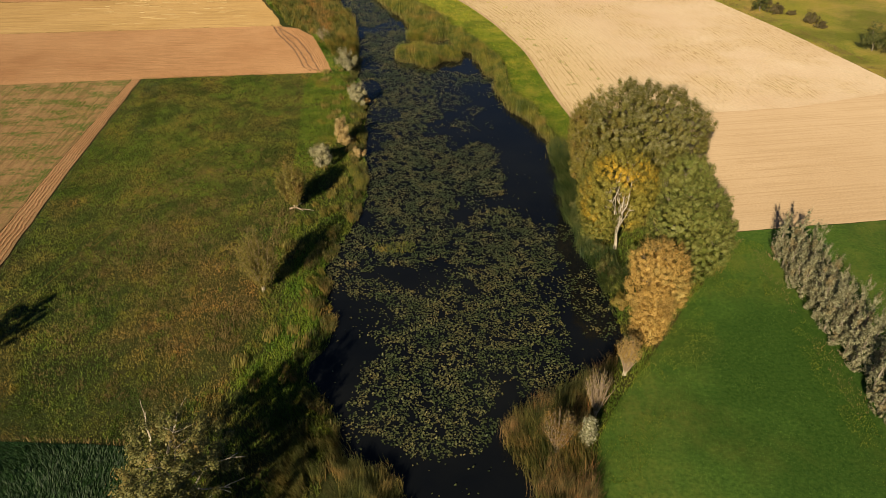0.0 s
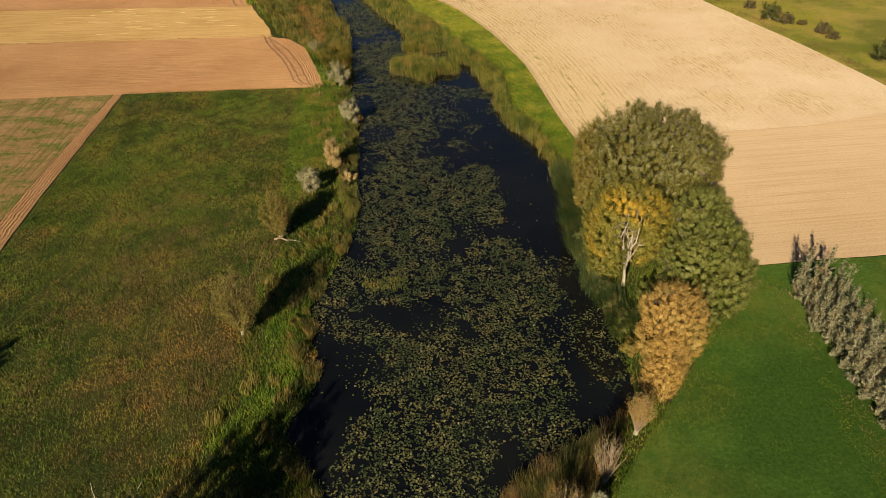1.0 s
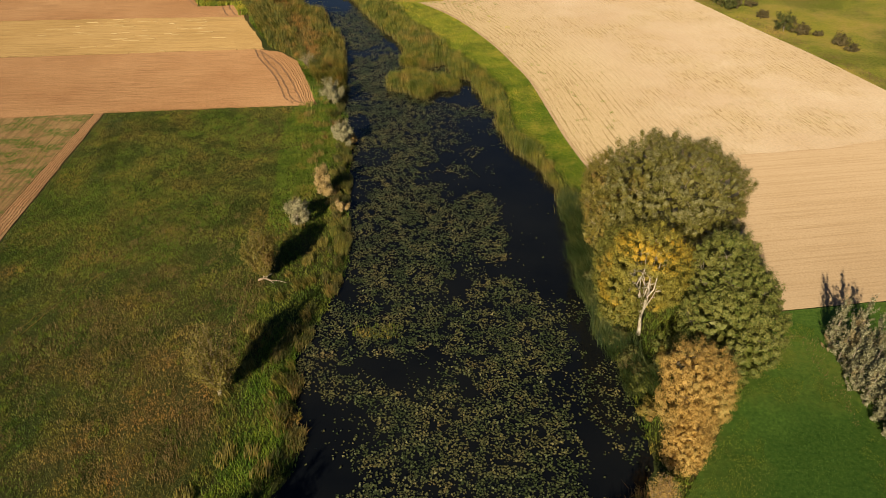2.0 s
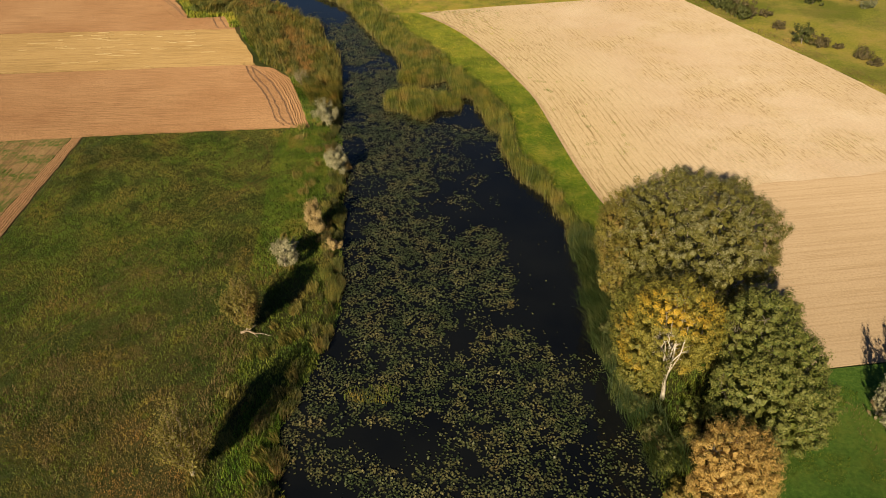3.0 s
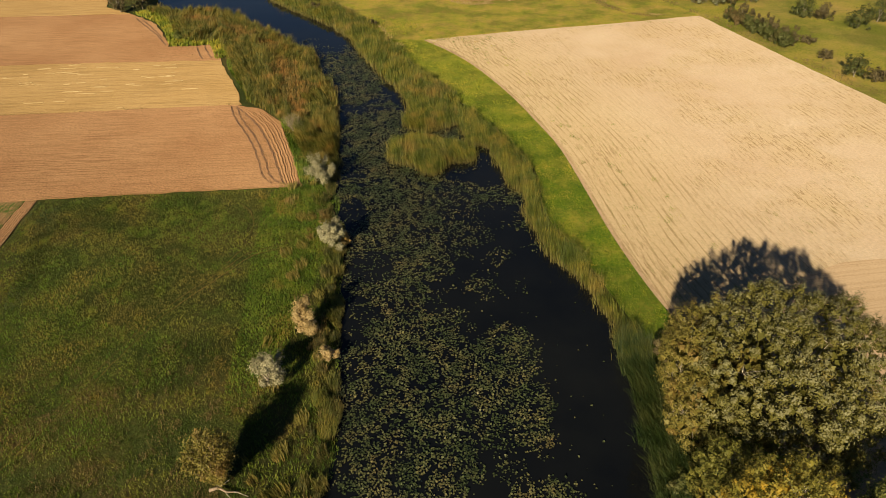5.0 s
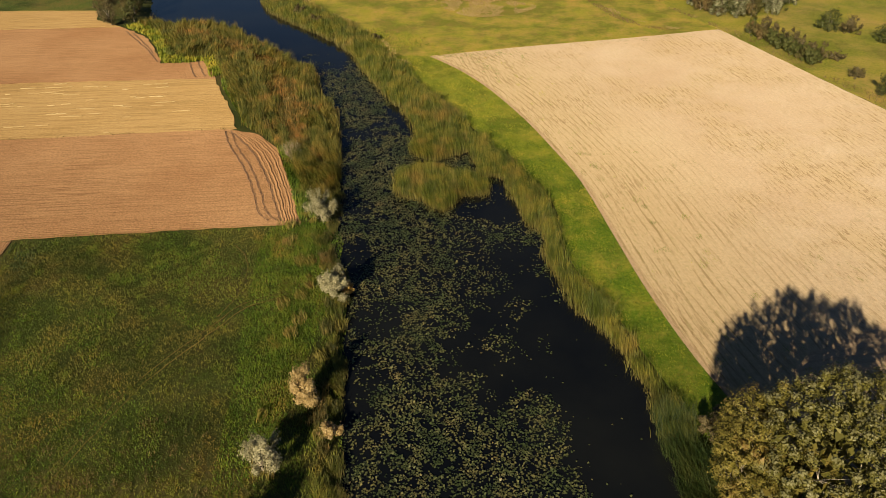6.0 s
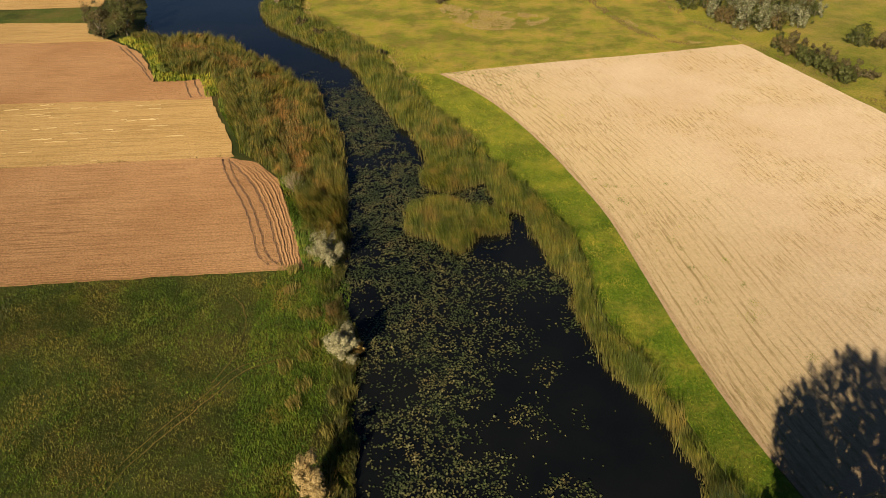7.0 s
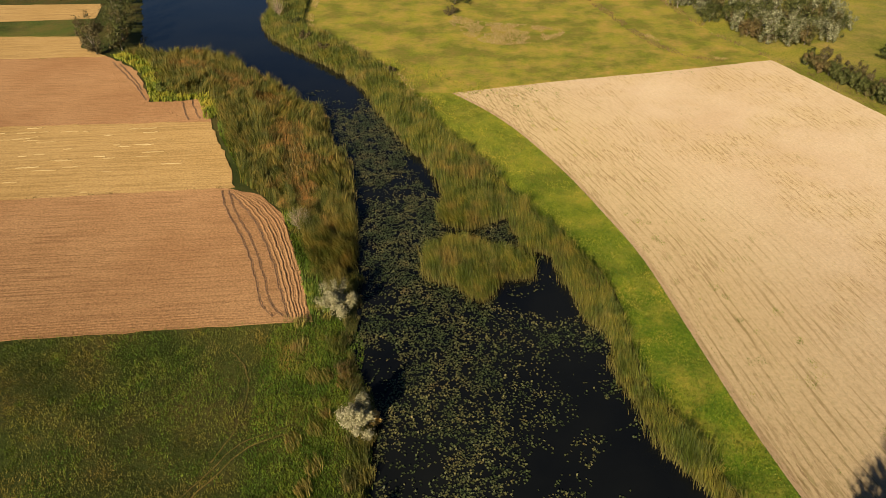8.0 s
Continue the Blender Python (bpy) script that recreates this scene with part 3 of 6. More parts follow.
field("field_path_west", straight([(-71.3, 153.7), (-73.2, 153.6), (-71.5, 110), (-69.4, 80), (-64.4, 20), (-61, 20), (-65.4, 80), (-68.4, 110)], 3, 0.3), tilled("path_soil", (0.150, 0.085, 0.040),
      (0.270, 0.165, 0.080), (0.330, 0.205, 0.105), 0.8, 0.6, None, 0.6, 0.16), "strip of ploughed brown soil along the meadow", 93)
field("field_dark_crop", straight([(-61.5, 48.7), (-48.5, 48.5), (-33.4, 47.8), (-30, 40), (-28, -30), (-61.5, -30)], 3, 0.3), DARK_CROP, "dark green leafy root crop", 92)
field("pasture_north", np.concatenate([REED_EDGE[REED_EDGE[:, 1] > 236][::-1] - (0.6, 0), straight([(-11, 231.5), (19.6, 239.5), (47.7, 245.5), (73.2, 252.0), (67.2, 270), (61.2, 300), (61.2, 420), (-47, 420)], 4, 0.4, False)]), PASTURE,
      "open grazed pasture, yellow-green", 90, 8.0, 0.015)
field("pasture_east", straight([(72.9, 254.2), (83.6, 219), (94.7, 184.8), (103, 152), (116.4, 98), (330, 98), (330, 420), (60.4, 420), (60.4, 300), (66.4, 270)], 4, 0.4), HILL, "rough pasture with scattered bushes", 90, 8.0, 0.05)
verge_line = REED_EDGE[(REED_EDGE[:, 1] > 90) & (REED_EDGE[:, 1] < 236)]
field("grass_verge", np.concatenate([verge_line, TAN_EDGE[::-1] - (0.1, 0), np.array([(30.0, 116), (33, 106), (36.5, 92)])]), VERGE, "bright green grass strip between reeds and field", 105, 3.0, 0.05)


# ---- plants ----
def stems(name, outline, density, height, width, material, label, category, lean=0.35, flow=0.25, keep=None, blades=1, seed=1, ragged=0.3, wild=0.35, fringe=0.0, soil=-1.0, spill=0.0):
    """A stand of reeds or grass: bent, pointed blades over an outline, swaying together in drifts."""
    outline = np.asarray(outline)
    lo, hi = outline.min(0), outline.max(0)
    k = int((hi - lo).prod() * density)
    r = np.random.default_rng(seed)
    x, y = r.uniform(lo[0], hi[0], k), r.uniform(lo[1], hi[1], k)
    ok = inside(outline, x, y)
    if keep is not None:
        ok[ok] = keep(x[ok], y[ok])
    if fringe:
        ok[ok] = gap(outline, x[ok], y[ok]) > fringe * (0.35 + 0.65 * ripple(x[ok], y[ok], 1.1, seed))
    ok &= (y < 190) | (r.uniform(0, 1, k) < 0.45)
    x, y = x[ok], y[ok]
    if spill:
        x, y = x + r.normal(0, spill, len(x)), y + r.normal(0, spill, len(y))
    if blades > 1:
        x, y = np.repeat(x, blades) + r.normal(0, 0.10, len(x) * blades), np.repeat(y, blades) + r.normal(0, 0.10, len(y) * blades)
    k = len(x)
    z = np.maximum(land(x, y) - 0.05, soil)
    tall = height * (0.72 + ragged * (ripple(x, y, 0.4, seed) * 0.4 + ripple(x, y, 1.3, seed + 1) * 0.55) + r.uniform(0, 0.5, k))
    tall = np.clip(tall, height * 0.35, None)
    way = 6.283 * (0.3 + flow * ripple(x, y, 0.16, seed + 3)) + r.normal(0, wild, k)
    bend = tall * lean * (0.5 + r.uniform(0, 1, k))
    face = way + 1.571 + r.normal(0, 0.9, k)
    w = width * r.uniform(0.6, 1.4, k) * 0.5 * np.where(y < 190, 1, 1.6)
    fx, fy, bx, by = np.cos(face) * w, np.sin(face) * w, np.cos(way) * bend, np.sin(way) * bend
    if height < 0.62:
        v = np.stack([x - fx, y - fy, z, x + fx, y + fy, z, x + bx, y + by, z + tall], 1)
        me = bpy.data.meshes.new(name)
        me.vertices.add(k * 3)
        me.vertices.foreach_set("co", v.ravel())
        me.loops.add(k * 3)
        me.loops.foreach_set("vertex_index", np.arange(k * 3, dtype=np.int32))
        me.polygons.add(k)
        me.polygons.foreach_set("loop_start", np.arange(0, k * 3, 3, dtype=np.int32))
        me.update(calc_edges=True)
        me.materials.append(material)
        return tagged(new(name, me), label, category, "", "stuff")
    v = np.empty((k, 5, 3))
    v[:, 0] = np.stack([x - fx, y - fy, z], 1)
    v[:, 1] = np.stack([x + fx, y + fy, z], 1)
    v[:, 2] = np.stack([x + fx + bx * 0.3, y + fy + by * 0.3, z + tall * 0.6], 1)
    v[:, 3] = np.stack([x - fx + bx * 0.3, y - fy + by * 0.3, z + tall * 0.6], 1)
    v[:, 4] = np.stack([x + bx, y + by, z + tall], 1)
    me = bpy.data.meshes.new(name)
    i = np.arange(k)[:, None] * 5
    me.vertices.add(k * 5)
    me.vertices.foreach_set("co", v.ravel())
    loops = np.concatenate([i + (0, 1, 2, 3), i + (3, 2, 4)], 1).ravel()
    me.loops.add(len(loops))
    me.loops.foreach_set("vertex_index", loops.astype(np.int32))
    me.polygons.add(k * 2)
    start = (np.arange(k)[:, None] * 7 + (0, 4)).ravel()
    me.polygons.foreach_set("loop_start", start.astype(np.int32))
    me.update(calc_edges=True)
    me.validate()
    me.materials.append(material)
    return tagged(new(name, me), label, category, "", "stuff")


def leaves(name, spots, facing, size, material, parent, label="", narrow=0.55, seed=1):
    """Many small leaf sprays as one part."""
    r = np.random.default_rng(seed)
    k = len(spots)
    nrm = facing / np.maximum(np.linalg.norm(facing, axis=1, keepdims=True), 1e-6)
    t = np.cross(nrm, r.normal(0, 1, (k, 3)))
    t /= np.maximum(np.linalg.norm(t, axis=1, keepdims=True), 1e-6)
    b = np.cross(nrm, t)
    s = (size * r.uniform(0.6, 1.4, k))[:, None] * 0.5
    v = np.stack([spots - t * s, spots - b * s * narrow + nrm * s * 0.2, spots + t * s, spots + b * s * narrow + nrm * s * 0.2], 1).reshape(-1, 3)
    me = bpy.data.meshes.new(name)
    me.vertices.add(k * 4)
    me.vertices.foreach_set("co", v.ravel())
    me.loops.add(k * 4)
    me.loops.foreach_set("vertex_index", np.arange(k * 4, dtype=np.int32))
    me.polygons.add(k)
    me.polygons.foreach_set("loop_start", np.arange(0, k * 4, 4, dtype=np.int32))
    me.update(calc_edges=True)
    me.validate()
    me.materials.append(material)
    ob = new(name, me)
    ob.parent = parent
    if label:
        ob["label"] = label
    return ob


def tube(v, f, path, radii, sides=6):
    """Adds a tapered limb along a path to the lists."""
    path = [Vector(p) for p in path]
    start = len(v)
    for i, p in enumerate(path):
        d = (path[min(i + 1, len(path) - 1)] - path[max(i - 1, 0)]).normalized()
        a = d.orthogonal().normalized()
        b = d.cross(a)
        for j in range(sides):
            q = 6.2832 * j / sides
            v.append(tuple(p + (a * math.cos(q) + b * math.sin(q)) * radii[i]))
    for i in range(len(path) - 1):
        for j in range(sides):
            k = start + i * sides
            f.append((k + j, k + (j + 1) % sides, k + sides + (j + 1) % sides, k + sides + j))
    f.append(tuple(range(start + sides - 1, start - 1, -1)))
    f.append(tuple(range(start + (len(path) - 1) * sides, start + len(path) * sides)))


def bent(a, b, sag, r, steps=5):
    """A limb's path from a to b, rising first."""
    a, b = Vector(a), Vector(b)
    mid = (a + b) / 2 + Vector((r.normal(0, 0.06), r.normal(0, 0.06), sag)) * (b - a).length
    return [a * (1 - s) ** 2 + mid * 2 * s * (1 - s) + b * s ** 2 + Vector((r.normal(0, 0.02), r.normal(0, 0.02), 0)) * (b - a).length * (s * (1 - s)) * 4 for s in np.linspace(0, 1, steps)]


def tree(name, x, y, lobes, count, material, wood, label, category="tree", group="", fork=3.0, girth=0.3, size=0.34, clumps=90, clump=1.1, brush=0.5,
         limbs=7, seed=1, narrow=0.55, hollow=0.72, lean=(0, 0), thin=0.0, upright=1.0, bare=None, tip=None, tip_from=0.6, taper=0.8, stagger=0.25, even=0.0):
    """A broad tree: a trunk that forks, limbs and branches, and a crown of leaf sprays in clumps over uneven lobes (x, y, z and three radii each).
    even: the least distance between clumps, which then cover the lobes' outer skin alone."""
    r = np.random.default_rng(seed)
    z0 = float(land(np.array([x]), np.array([y]))[0]) - 0.1
    base = thing(name, x, y, z0, label, category, group)
    lob = np.array(lobes, float)
    share = (lob[:, 3] * lob[:, 4] * lob[:, 5]) ** 0.67
    pick = r.choice(len(lob), clumps, p=share / share.sum())
    d = r.normal(0, 1, (clumps, 3))
    d /= np.linalg.norm(d, axis=1, keepdims=True)
    d[:, 2] = np.where(d[:, 2] < -0.55, -d[:, 2], d[:, 2])
    reach = r.uniform(hollow, 1.0, clumps)
    reach = np.where(r.uniform(0, 1, clumps) < 0.3, reach * 0.6, reach)
    middle = lob[pick, :3] + d * lob[pick, 3:] * reach[:, None]
    if even:
        pick = r.choice(len(lob), 9000, p=share / share.sum())
        d = r.normal(0, 1, (9000, 3))
        d /= np.linalg.norm(d, axis=1, keepdims=True)
        swell = 0.92 + 0.09 * ripple(d[:, 0] * 3 + d[:, 2] * 2, d[:, 1] * 3 - d[:, 2] * 2, 1.5, seed) + 0.07 * ripple(d[:, 0] * 9, d[:, 1] * 9 + d[:, 2] * 7, 1.2, seed + 2)
        skin = lob[pick, :3] + d * lob[pick, 3:] * (swell * r.uniform(0.88, 1.02, 9000))[:, None]
        ok = (skin[:, 2] > 0.6) & (d[:, 2] > -0.75)
        for q in lob:
            ok &= (((skin - q[:3]) / q[3:]) ** 2).sum(1) > 0.70
        skin, d = skin[ok], d[ok]
        kept = []
        for i in range(len(skin)):
            if not kept or ((skin[kept] - skin[i]) ** 2).sum(1).min() > (even * (0.75 + 0.5 * (i % 7) / 6)) ** 2:
                kept.append(i)
        outer, clumps = len(kept), int(len(kept) * 1.3)
        core = r.integers(0, outer, clumps - outer)
        middle, d = np.concatenate([skin[kept], skin[kept][core] * (0.62, 0.62, 0.82) + (0, 0, 0.6)]), np.concatenate([d[kept], d[kept][core]])
    middle[:, 2] = np.maximum(middle[:, 2], 0.5)
    if bare:
        hide = (np.abs(middle[:, 0] - bare[0]) < bare[1]) & (middle[:, 1] < bare[2]) & (middle[:, 2] > bare[3]) & (middle[:, 2] < bare[4])
        middle[hide, 0] += np.where(middle[hide, 0] > bare[0], 1, -1) * bare[1] * 1.2
        middle[hide, 1] += 1.5
    # trunk and limbs
    v, f = [], []
    top = Vector((lean[0], lean[1], fork))
    tube(v, f, [top * q + Vector((0.08 * math.sin(q * 5 + seed), 0.06 * math.sin(q * 4), 0)) for q in (0, 0.25, 0.5, 0.75, 1)], [girth * q for q in (1.3, 1.0, 1 - (1 - taper) * 0.4, 1 - (1 - taper) * 0.7, taper)], 8)
    solid("trunk", v, f, wood, base, smooth=True)
    order = np.argsort(-middle[:, 2])
    heads = [middle[order[int(q)]] for q in np.linspace(0, clumps * 0.8, limbs)]
    tips = []
    for h in heads:
        v, f = [], []
        end = np.array(top) + (h - np.array(top)) * np.array([upright, upright, 1]) * 0.86
        way = bent(top * (1 - r.uniform(0.0, stagger)), end, 0.10, r, 6)
        tube(v, f, way, [girth * q * min(1, taper + 0.12) for q in (0.65, 0.53, 0.42, 0.31, 0.2, 0.1)], 6)
        tips += [(np.array(q), girth * g) for q, g in zip(way[2:], (0.22, 0.17, 0.13, 0.09))]
        near_by = middle[np.argsort(np.linalg.norm(middle - end, axis=1))[:max(2, min(12, clumps // limbs // 2))]]
        twigs = []
        for c in near_by:
            q = min(way[2:], key=lambda p: (p - Vector(c)).length + max(0, p.z - c[2]) * 2)
            twigs.append((bent(q, c, 0.08, r, 4), [girth * g for g in (0.16, 0.11, 0.07, 0.03)]))
        if not even:
            for twig, radii in twigs:
                tube(v, f, twig, radii, 4)
        limb = solid("limb", v, f, wood, base, smooth=True)
        for twig, radii in twigs if even else ():
            v, f = [], []
            tube(v, f, twig, radii, 4)
            solid("branch", v, f, wood, limb, smooth=True)
    # leaves
    per = count // clumps
    who = np.repeat(np.arange(clumps), per)
    k = len(who)
    out = d[who] * 0.6 + np.array([0, 0, 0.9])
    out /= np.linalg.norm(out, axis=1, keepdims=True)
    puff = (clump * r.uniform(0.55, 1.3, clumps))[who]
    reach = 1.6 if even else 3.0
    off = np.clip(r.normal(0, 0.34, (k, 3)), -0.34 * reach, 0.34 * reach) * puff[:, None] + out * (np.clip(r.normal(0, 0.40, k), -0.40 * reach, 0.40 * reach) * puff * brush * 2)[:, None]
    spots = middle[who] + off
    spots[:, 2] = np.maximum(spots[:, 2], 0.15)
    stray = 0.20 if even else 0.34
    face = off * 1.2 + d[who] * 0.35 * clump + r.normal(0, stray, (k, 3)) * clump + np.array([0, 0, 0.25 * clump])
    if thin:
        ok = r.uniform(0, 1, k) > thin
        spots, face = spots[ok], face[ok]
    # Oversized leaves hidden inside the crown, added to block light for solid shadows.
    if even:
        deep = r.integers(0, len(lob), 340 * len(lob))
        way = r.normal(0, 1, (len(deep), 3))
        way *= (r.uniform(0.3, 0.90, len(deep)) / np.linalg.norm(way, axis=1))[:, None]
        inner = lob[deep, :3] + way * lob[deep, 3:]
        inner = inner[inner[:, 2] > 1.5] if not bare else inner[inner[:, 1] > bare[2] + 1.0]
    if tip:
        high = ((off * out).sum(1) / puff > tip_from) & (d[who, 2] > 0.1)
        leaves("tip_leaf", spots[high], face[high], size, tip, base, "paler leaves at the tips of upward-facing clumps", narrow=narrow, seed=seed)
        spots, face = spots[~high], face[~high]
    if even:
        size = np.concatenate([np.full(len(spots), size), np.full(len(inner), size * 4.5)])
        spots, face = np.concatenate([spots, inner]), np.concatenate([face, r.normal(0, 1, (len(inner), 3)) + (0, 0, 0.5)])
    leaves("crown", spots, face, size, material, base, narrow=narrow, seed=seed)
    return base


def bush(name, x, y, high, wide, count, material, label, wood=None, category="bush", group="", size=0.26, seed=1, deep=None, thin=0.0, clumps=26, narrow=0.5):
    """A round bush that is leafy nearly to the ground."""
    deep = deep or wide
    lobes = [(0, 0, high * 0.5, wide * 0.85, deep * 0.85, high * 0.42), (wide * 0.3, deep * 0.2, high * 0.38, wide * 0.6, deep * 0.6, high * 0.32),
             (-wide * 0.32, -deep * 0.1, high * 0.40, wide * 0.55, deep * 0.6, high * 0.34), (0, 0, high * 0.18, wide * 0.75, deep * 0.75, high * 0.18)]
    return tree(name, x, y, lobes, count, material, wood or GREY_BARK, label, category, group, fork=high * 0.16, girth=0.05 + high * 0.016, size=size, clumps=clumps,
                clump=0.16 * (wide + high * 0.4), brush=0.55, limbs=5, seed=seed, thin=thin, narrow=narrow)


def pollard(name, x, y, stump, high, wide, shoots, count, material, label, wood=PALE_BARK, shoot=TWIG, group="", size=0.22, seed=1, low=0.25, droop=0.45):
    """A pollard willow: a stout stump from whose head straight shoots fan out."""
    r = np.random.default_rng(seed)
    z0 = float(land(np.array([x]), np.array([y]))[0]) - 0.1
    base = thing(name, x, y, z0, label, "tree", group)
    v, f = [], []
    tube(v, f, bent((0, 0, 0), (0.1, 0, stump), 0, r, 5), [0.30, 0.26, 0.24, 0.26, 0.32], 9)
    solid("trunk", v, f, wood, base, smooth=True)
    ends = []
    for _ in range(shoots):
        a, q = r.uniform(0, 6.283), math.sqrt(r.uniform(0, 1))
        end = (math.cos(a) * wide * q, math.sin(a) * wide * q, stump + (high - stump) * (1 - droop * q * q) * r.uniform(0.75, 1.0))
        way = bent((0.1 + 0.3 * math.cos(a) * q, 0.3 * math.sin(a) * q, stump - 0.05), end, 0.08, r, 5)
        v, f = [], []
        tube(v, f, way, (0.045, 0.038, 0.030, 0.020, 0.009), 4)
        solid("shoot", v, f, shoot, base)
        ends.append([np.array(p) for p in way])
    if count:
        ends = np.array(ends)
        which, s = r.integers(0, shoots, count), r.uniform(low, 1.0, count) * 3.999
        i = s.astype(int)
        spots = ends[which, i] + (ends[which, i + 1] - ends[which, i]) * (s - i)[:, None] + r.normal(0, 0.22, (count, 3))
        leaves("crown", spots, r.normal(0, 1, (count, 3)) + (0, 0, 0.3), size, material, base, narrow=0.4, seed=seed)
    return base


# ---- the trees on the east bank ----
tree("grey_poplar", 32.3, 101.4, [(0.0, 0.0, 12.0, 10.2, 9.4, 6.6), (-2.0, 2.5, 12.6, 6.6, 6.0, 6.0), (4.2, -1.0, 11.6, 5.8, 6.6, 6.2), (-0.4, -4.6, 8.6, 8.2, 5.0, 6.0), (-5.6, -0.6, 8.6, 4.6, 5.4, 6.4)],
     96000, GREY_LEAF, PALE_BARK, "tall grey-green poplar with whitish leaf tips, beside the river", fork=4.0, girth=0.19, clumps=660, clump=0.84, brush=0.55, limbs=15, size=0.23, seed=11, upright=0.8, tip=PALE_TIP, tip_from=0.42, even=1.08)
tree("slender_poplar", 23.4, 104.0, [(0, 0, 9.6, 3.0, 3.6, 5.4), (0.8, 2.6, 10.4, 2.8, 3.0, 4.6), (-0.2, -3.6, 7.0, 2.6, 3.4, 5.0)], 21000, OLIVE_LEAF, PALE_BARK,
     "slender poplar turning brownish yellow at the bank", fork=3.0, girth=0.16, clumps=130, clump=0.6, brush=0.9, limbs=9, size=0.21, seed=12, even=0.9, thin=0.15)
bush("low_shrub", 25.6, 114.5, 4.2, 2.0, 4500, BROWN_LEAF, "brownish shrub where the verge meets the poplars", seed=189)
tree("bank_poplar", 22.9, 88.6, [(0, 0, 6.6, 2.8, 4.0, 4.6), (0.2, -3.4, 5.4, 2.7, 2.8, 4.0), (0.6, 3.4, 7.2, 2.9, 3.2, 4.6)], 22000, BANK_LEAF, GREY_BARK,
     "low olive-green poplar leaning over the water's edge", fork=1.6, girth=0.14, clumps=130, clump=0.6, brush=0.8, limbs=9, size=0.23, seed=19, even=0.9)
tree("yellowing_poplar", 25.8, 84.4, [(0.0, 1.4, 11.2, 4.9, 4.4, 5.0), (-1.2, 0.6, 13.0, 2.8, 2.8, 3.2), (-2.6, 1.0, 7.6, 2.8, 3.2, 3.6), (2.8, 1.2, 8.8, 2.8, 3.0, 4.4), (0.8, 2.6, 5.6, 4.4, 2.4, 3.6)],
     44000, YELLOW_LEAF, WHITE_BARK, "poplar with pale forked trunk and leaves turning yellow", fork=4.2, girth=0.25, clumps=300, clump=0.66, brush=0.75, limbs=13, size=0.22, seed=13, upright=0.55, lean=(-0.1, 0.3), bare=(-0.2, 1.6, 1.4, 0.8, 10.6), thin=0.3, taper=0.6, stagger=0.45, even=1.0)
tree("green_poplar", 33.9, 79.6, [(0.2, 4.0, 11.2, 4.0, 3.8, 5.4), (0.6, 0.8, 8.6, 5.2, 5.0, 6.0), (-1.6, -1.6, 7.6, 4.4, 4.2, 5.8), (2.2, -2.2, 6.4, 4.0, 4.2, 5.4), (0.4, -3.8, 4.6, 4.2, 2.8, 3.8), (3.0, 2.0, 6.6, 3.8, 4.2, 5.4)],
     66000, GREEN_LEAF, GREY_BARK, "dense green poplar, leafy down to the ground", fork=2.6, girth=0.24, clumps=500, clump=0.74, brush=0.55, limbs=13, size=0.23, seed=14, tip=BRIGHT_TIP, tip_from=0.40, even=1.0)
tree("golden_maple", 27.7, 69.9, [(0, 0, 7.2, 4.0, 4.0, 4.0), (-0.9, -1.4, 4.6, 3.6, 3.0, 3.6), (1.2, -0.8, 4.8, 3.0, 2.8, 3.8), (-0.6, -2.6, 3.0, 2.8, 2.2, 2.6)], 32000, GOLD_LEAF, GREY_BARK, "small tree in golden orange autumn leaf", fork=1.6,
     girth=0.18, clumps=220, clump=0.66, brush=0.7, limbs=9, size=0.165, seed=15, even=0.85)
tree("golden_maple", 25.6, 64.6, [(0, 0, 3.4, 2.4, 2.2, 2.9), (0.8, 1.6, 4.4, 2.4, 2.0, 3.0), (-0.3, -0.8, 2.0, 2.2, 1.8, 1.8)], 12000, GOLD_LEAF, GREY_BARK, "lower bush in golden tan leaf at the field's edge", "bush", fork=0.9, girth=0.12, clumps=120, clump=0.55, brush=0.7,
     limbs=7, size=0.16, seed=16, even=0.72)
for i, (x, y, h, w, m) in enumerate(((28.6, 80.6, 3.6, 2.2, GREEN_LEAF), (31.8, 78.2, 4.0, 2.4, GREEN_LEAF), (24.6, 77.0, 2.6, 1.8, DARK_LEAF), (24.2, 71.6, 2.6, 1.8, OLIVE_LEAF), (32.6, 74.0, 3.0, 1.8, GREEN_LEAF), (28.0, 92.5, 6.5, 3.2, OLIVE_LEAF), (32.5, 93.0, 8.0, 3.4, GREEN_LEAF),
                                     (38.5, 96.0, 5.0, 3.0, GREEN_LEAF), (39.5, 88.0, 3.6, 2.2, OLIVE_LEAF))):
    bush("low_shrub", x, y, h, w, 2600, m, "leafy shrub in the shade under the poplars", seed=180 + i)
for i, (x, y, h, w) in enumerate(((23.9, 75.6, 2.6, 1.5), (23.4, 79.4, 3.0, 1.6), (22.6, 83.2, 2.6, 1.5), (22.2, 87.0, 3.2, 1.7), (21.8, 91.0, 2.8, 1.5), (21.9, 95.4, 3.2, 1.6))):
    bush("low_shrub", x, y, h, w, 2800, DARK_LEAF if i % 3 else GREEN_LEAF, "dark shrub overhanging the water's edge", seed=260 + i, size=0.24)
# Invented understory that blocks light, so the poplar's shadow falls dense.
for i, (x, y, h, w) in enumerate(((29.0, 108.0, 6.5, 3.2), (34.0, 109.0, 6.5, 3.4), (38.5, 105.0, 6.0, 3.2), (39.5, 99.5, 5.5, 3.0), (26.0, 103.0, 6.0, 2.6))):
    bush("low_shrub", x, y, h, w, 2000, OLIVE_LEAF if i == 4 else DARK_LEAF, "shrub added under the grey poplar to thicken its shadow", seed=270 + i, size=0.3)
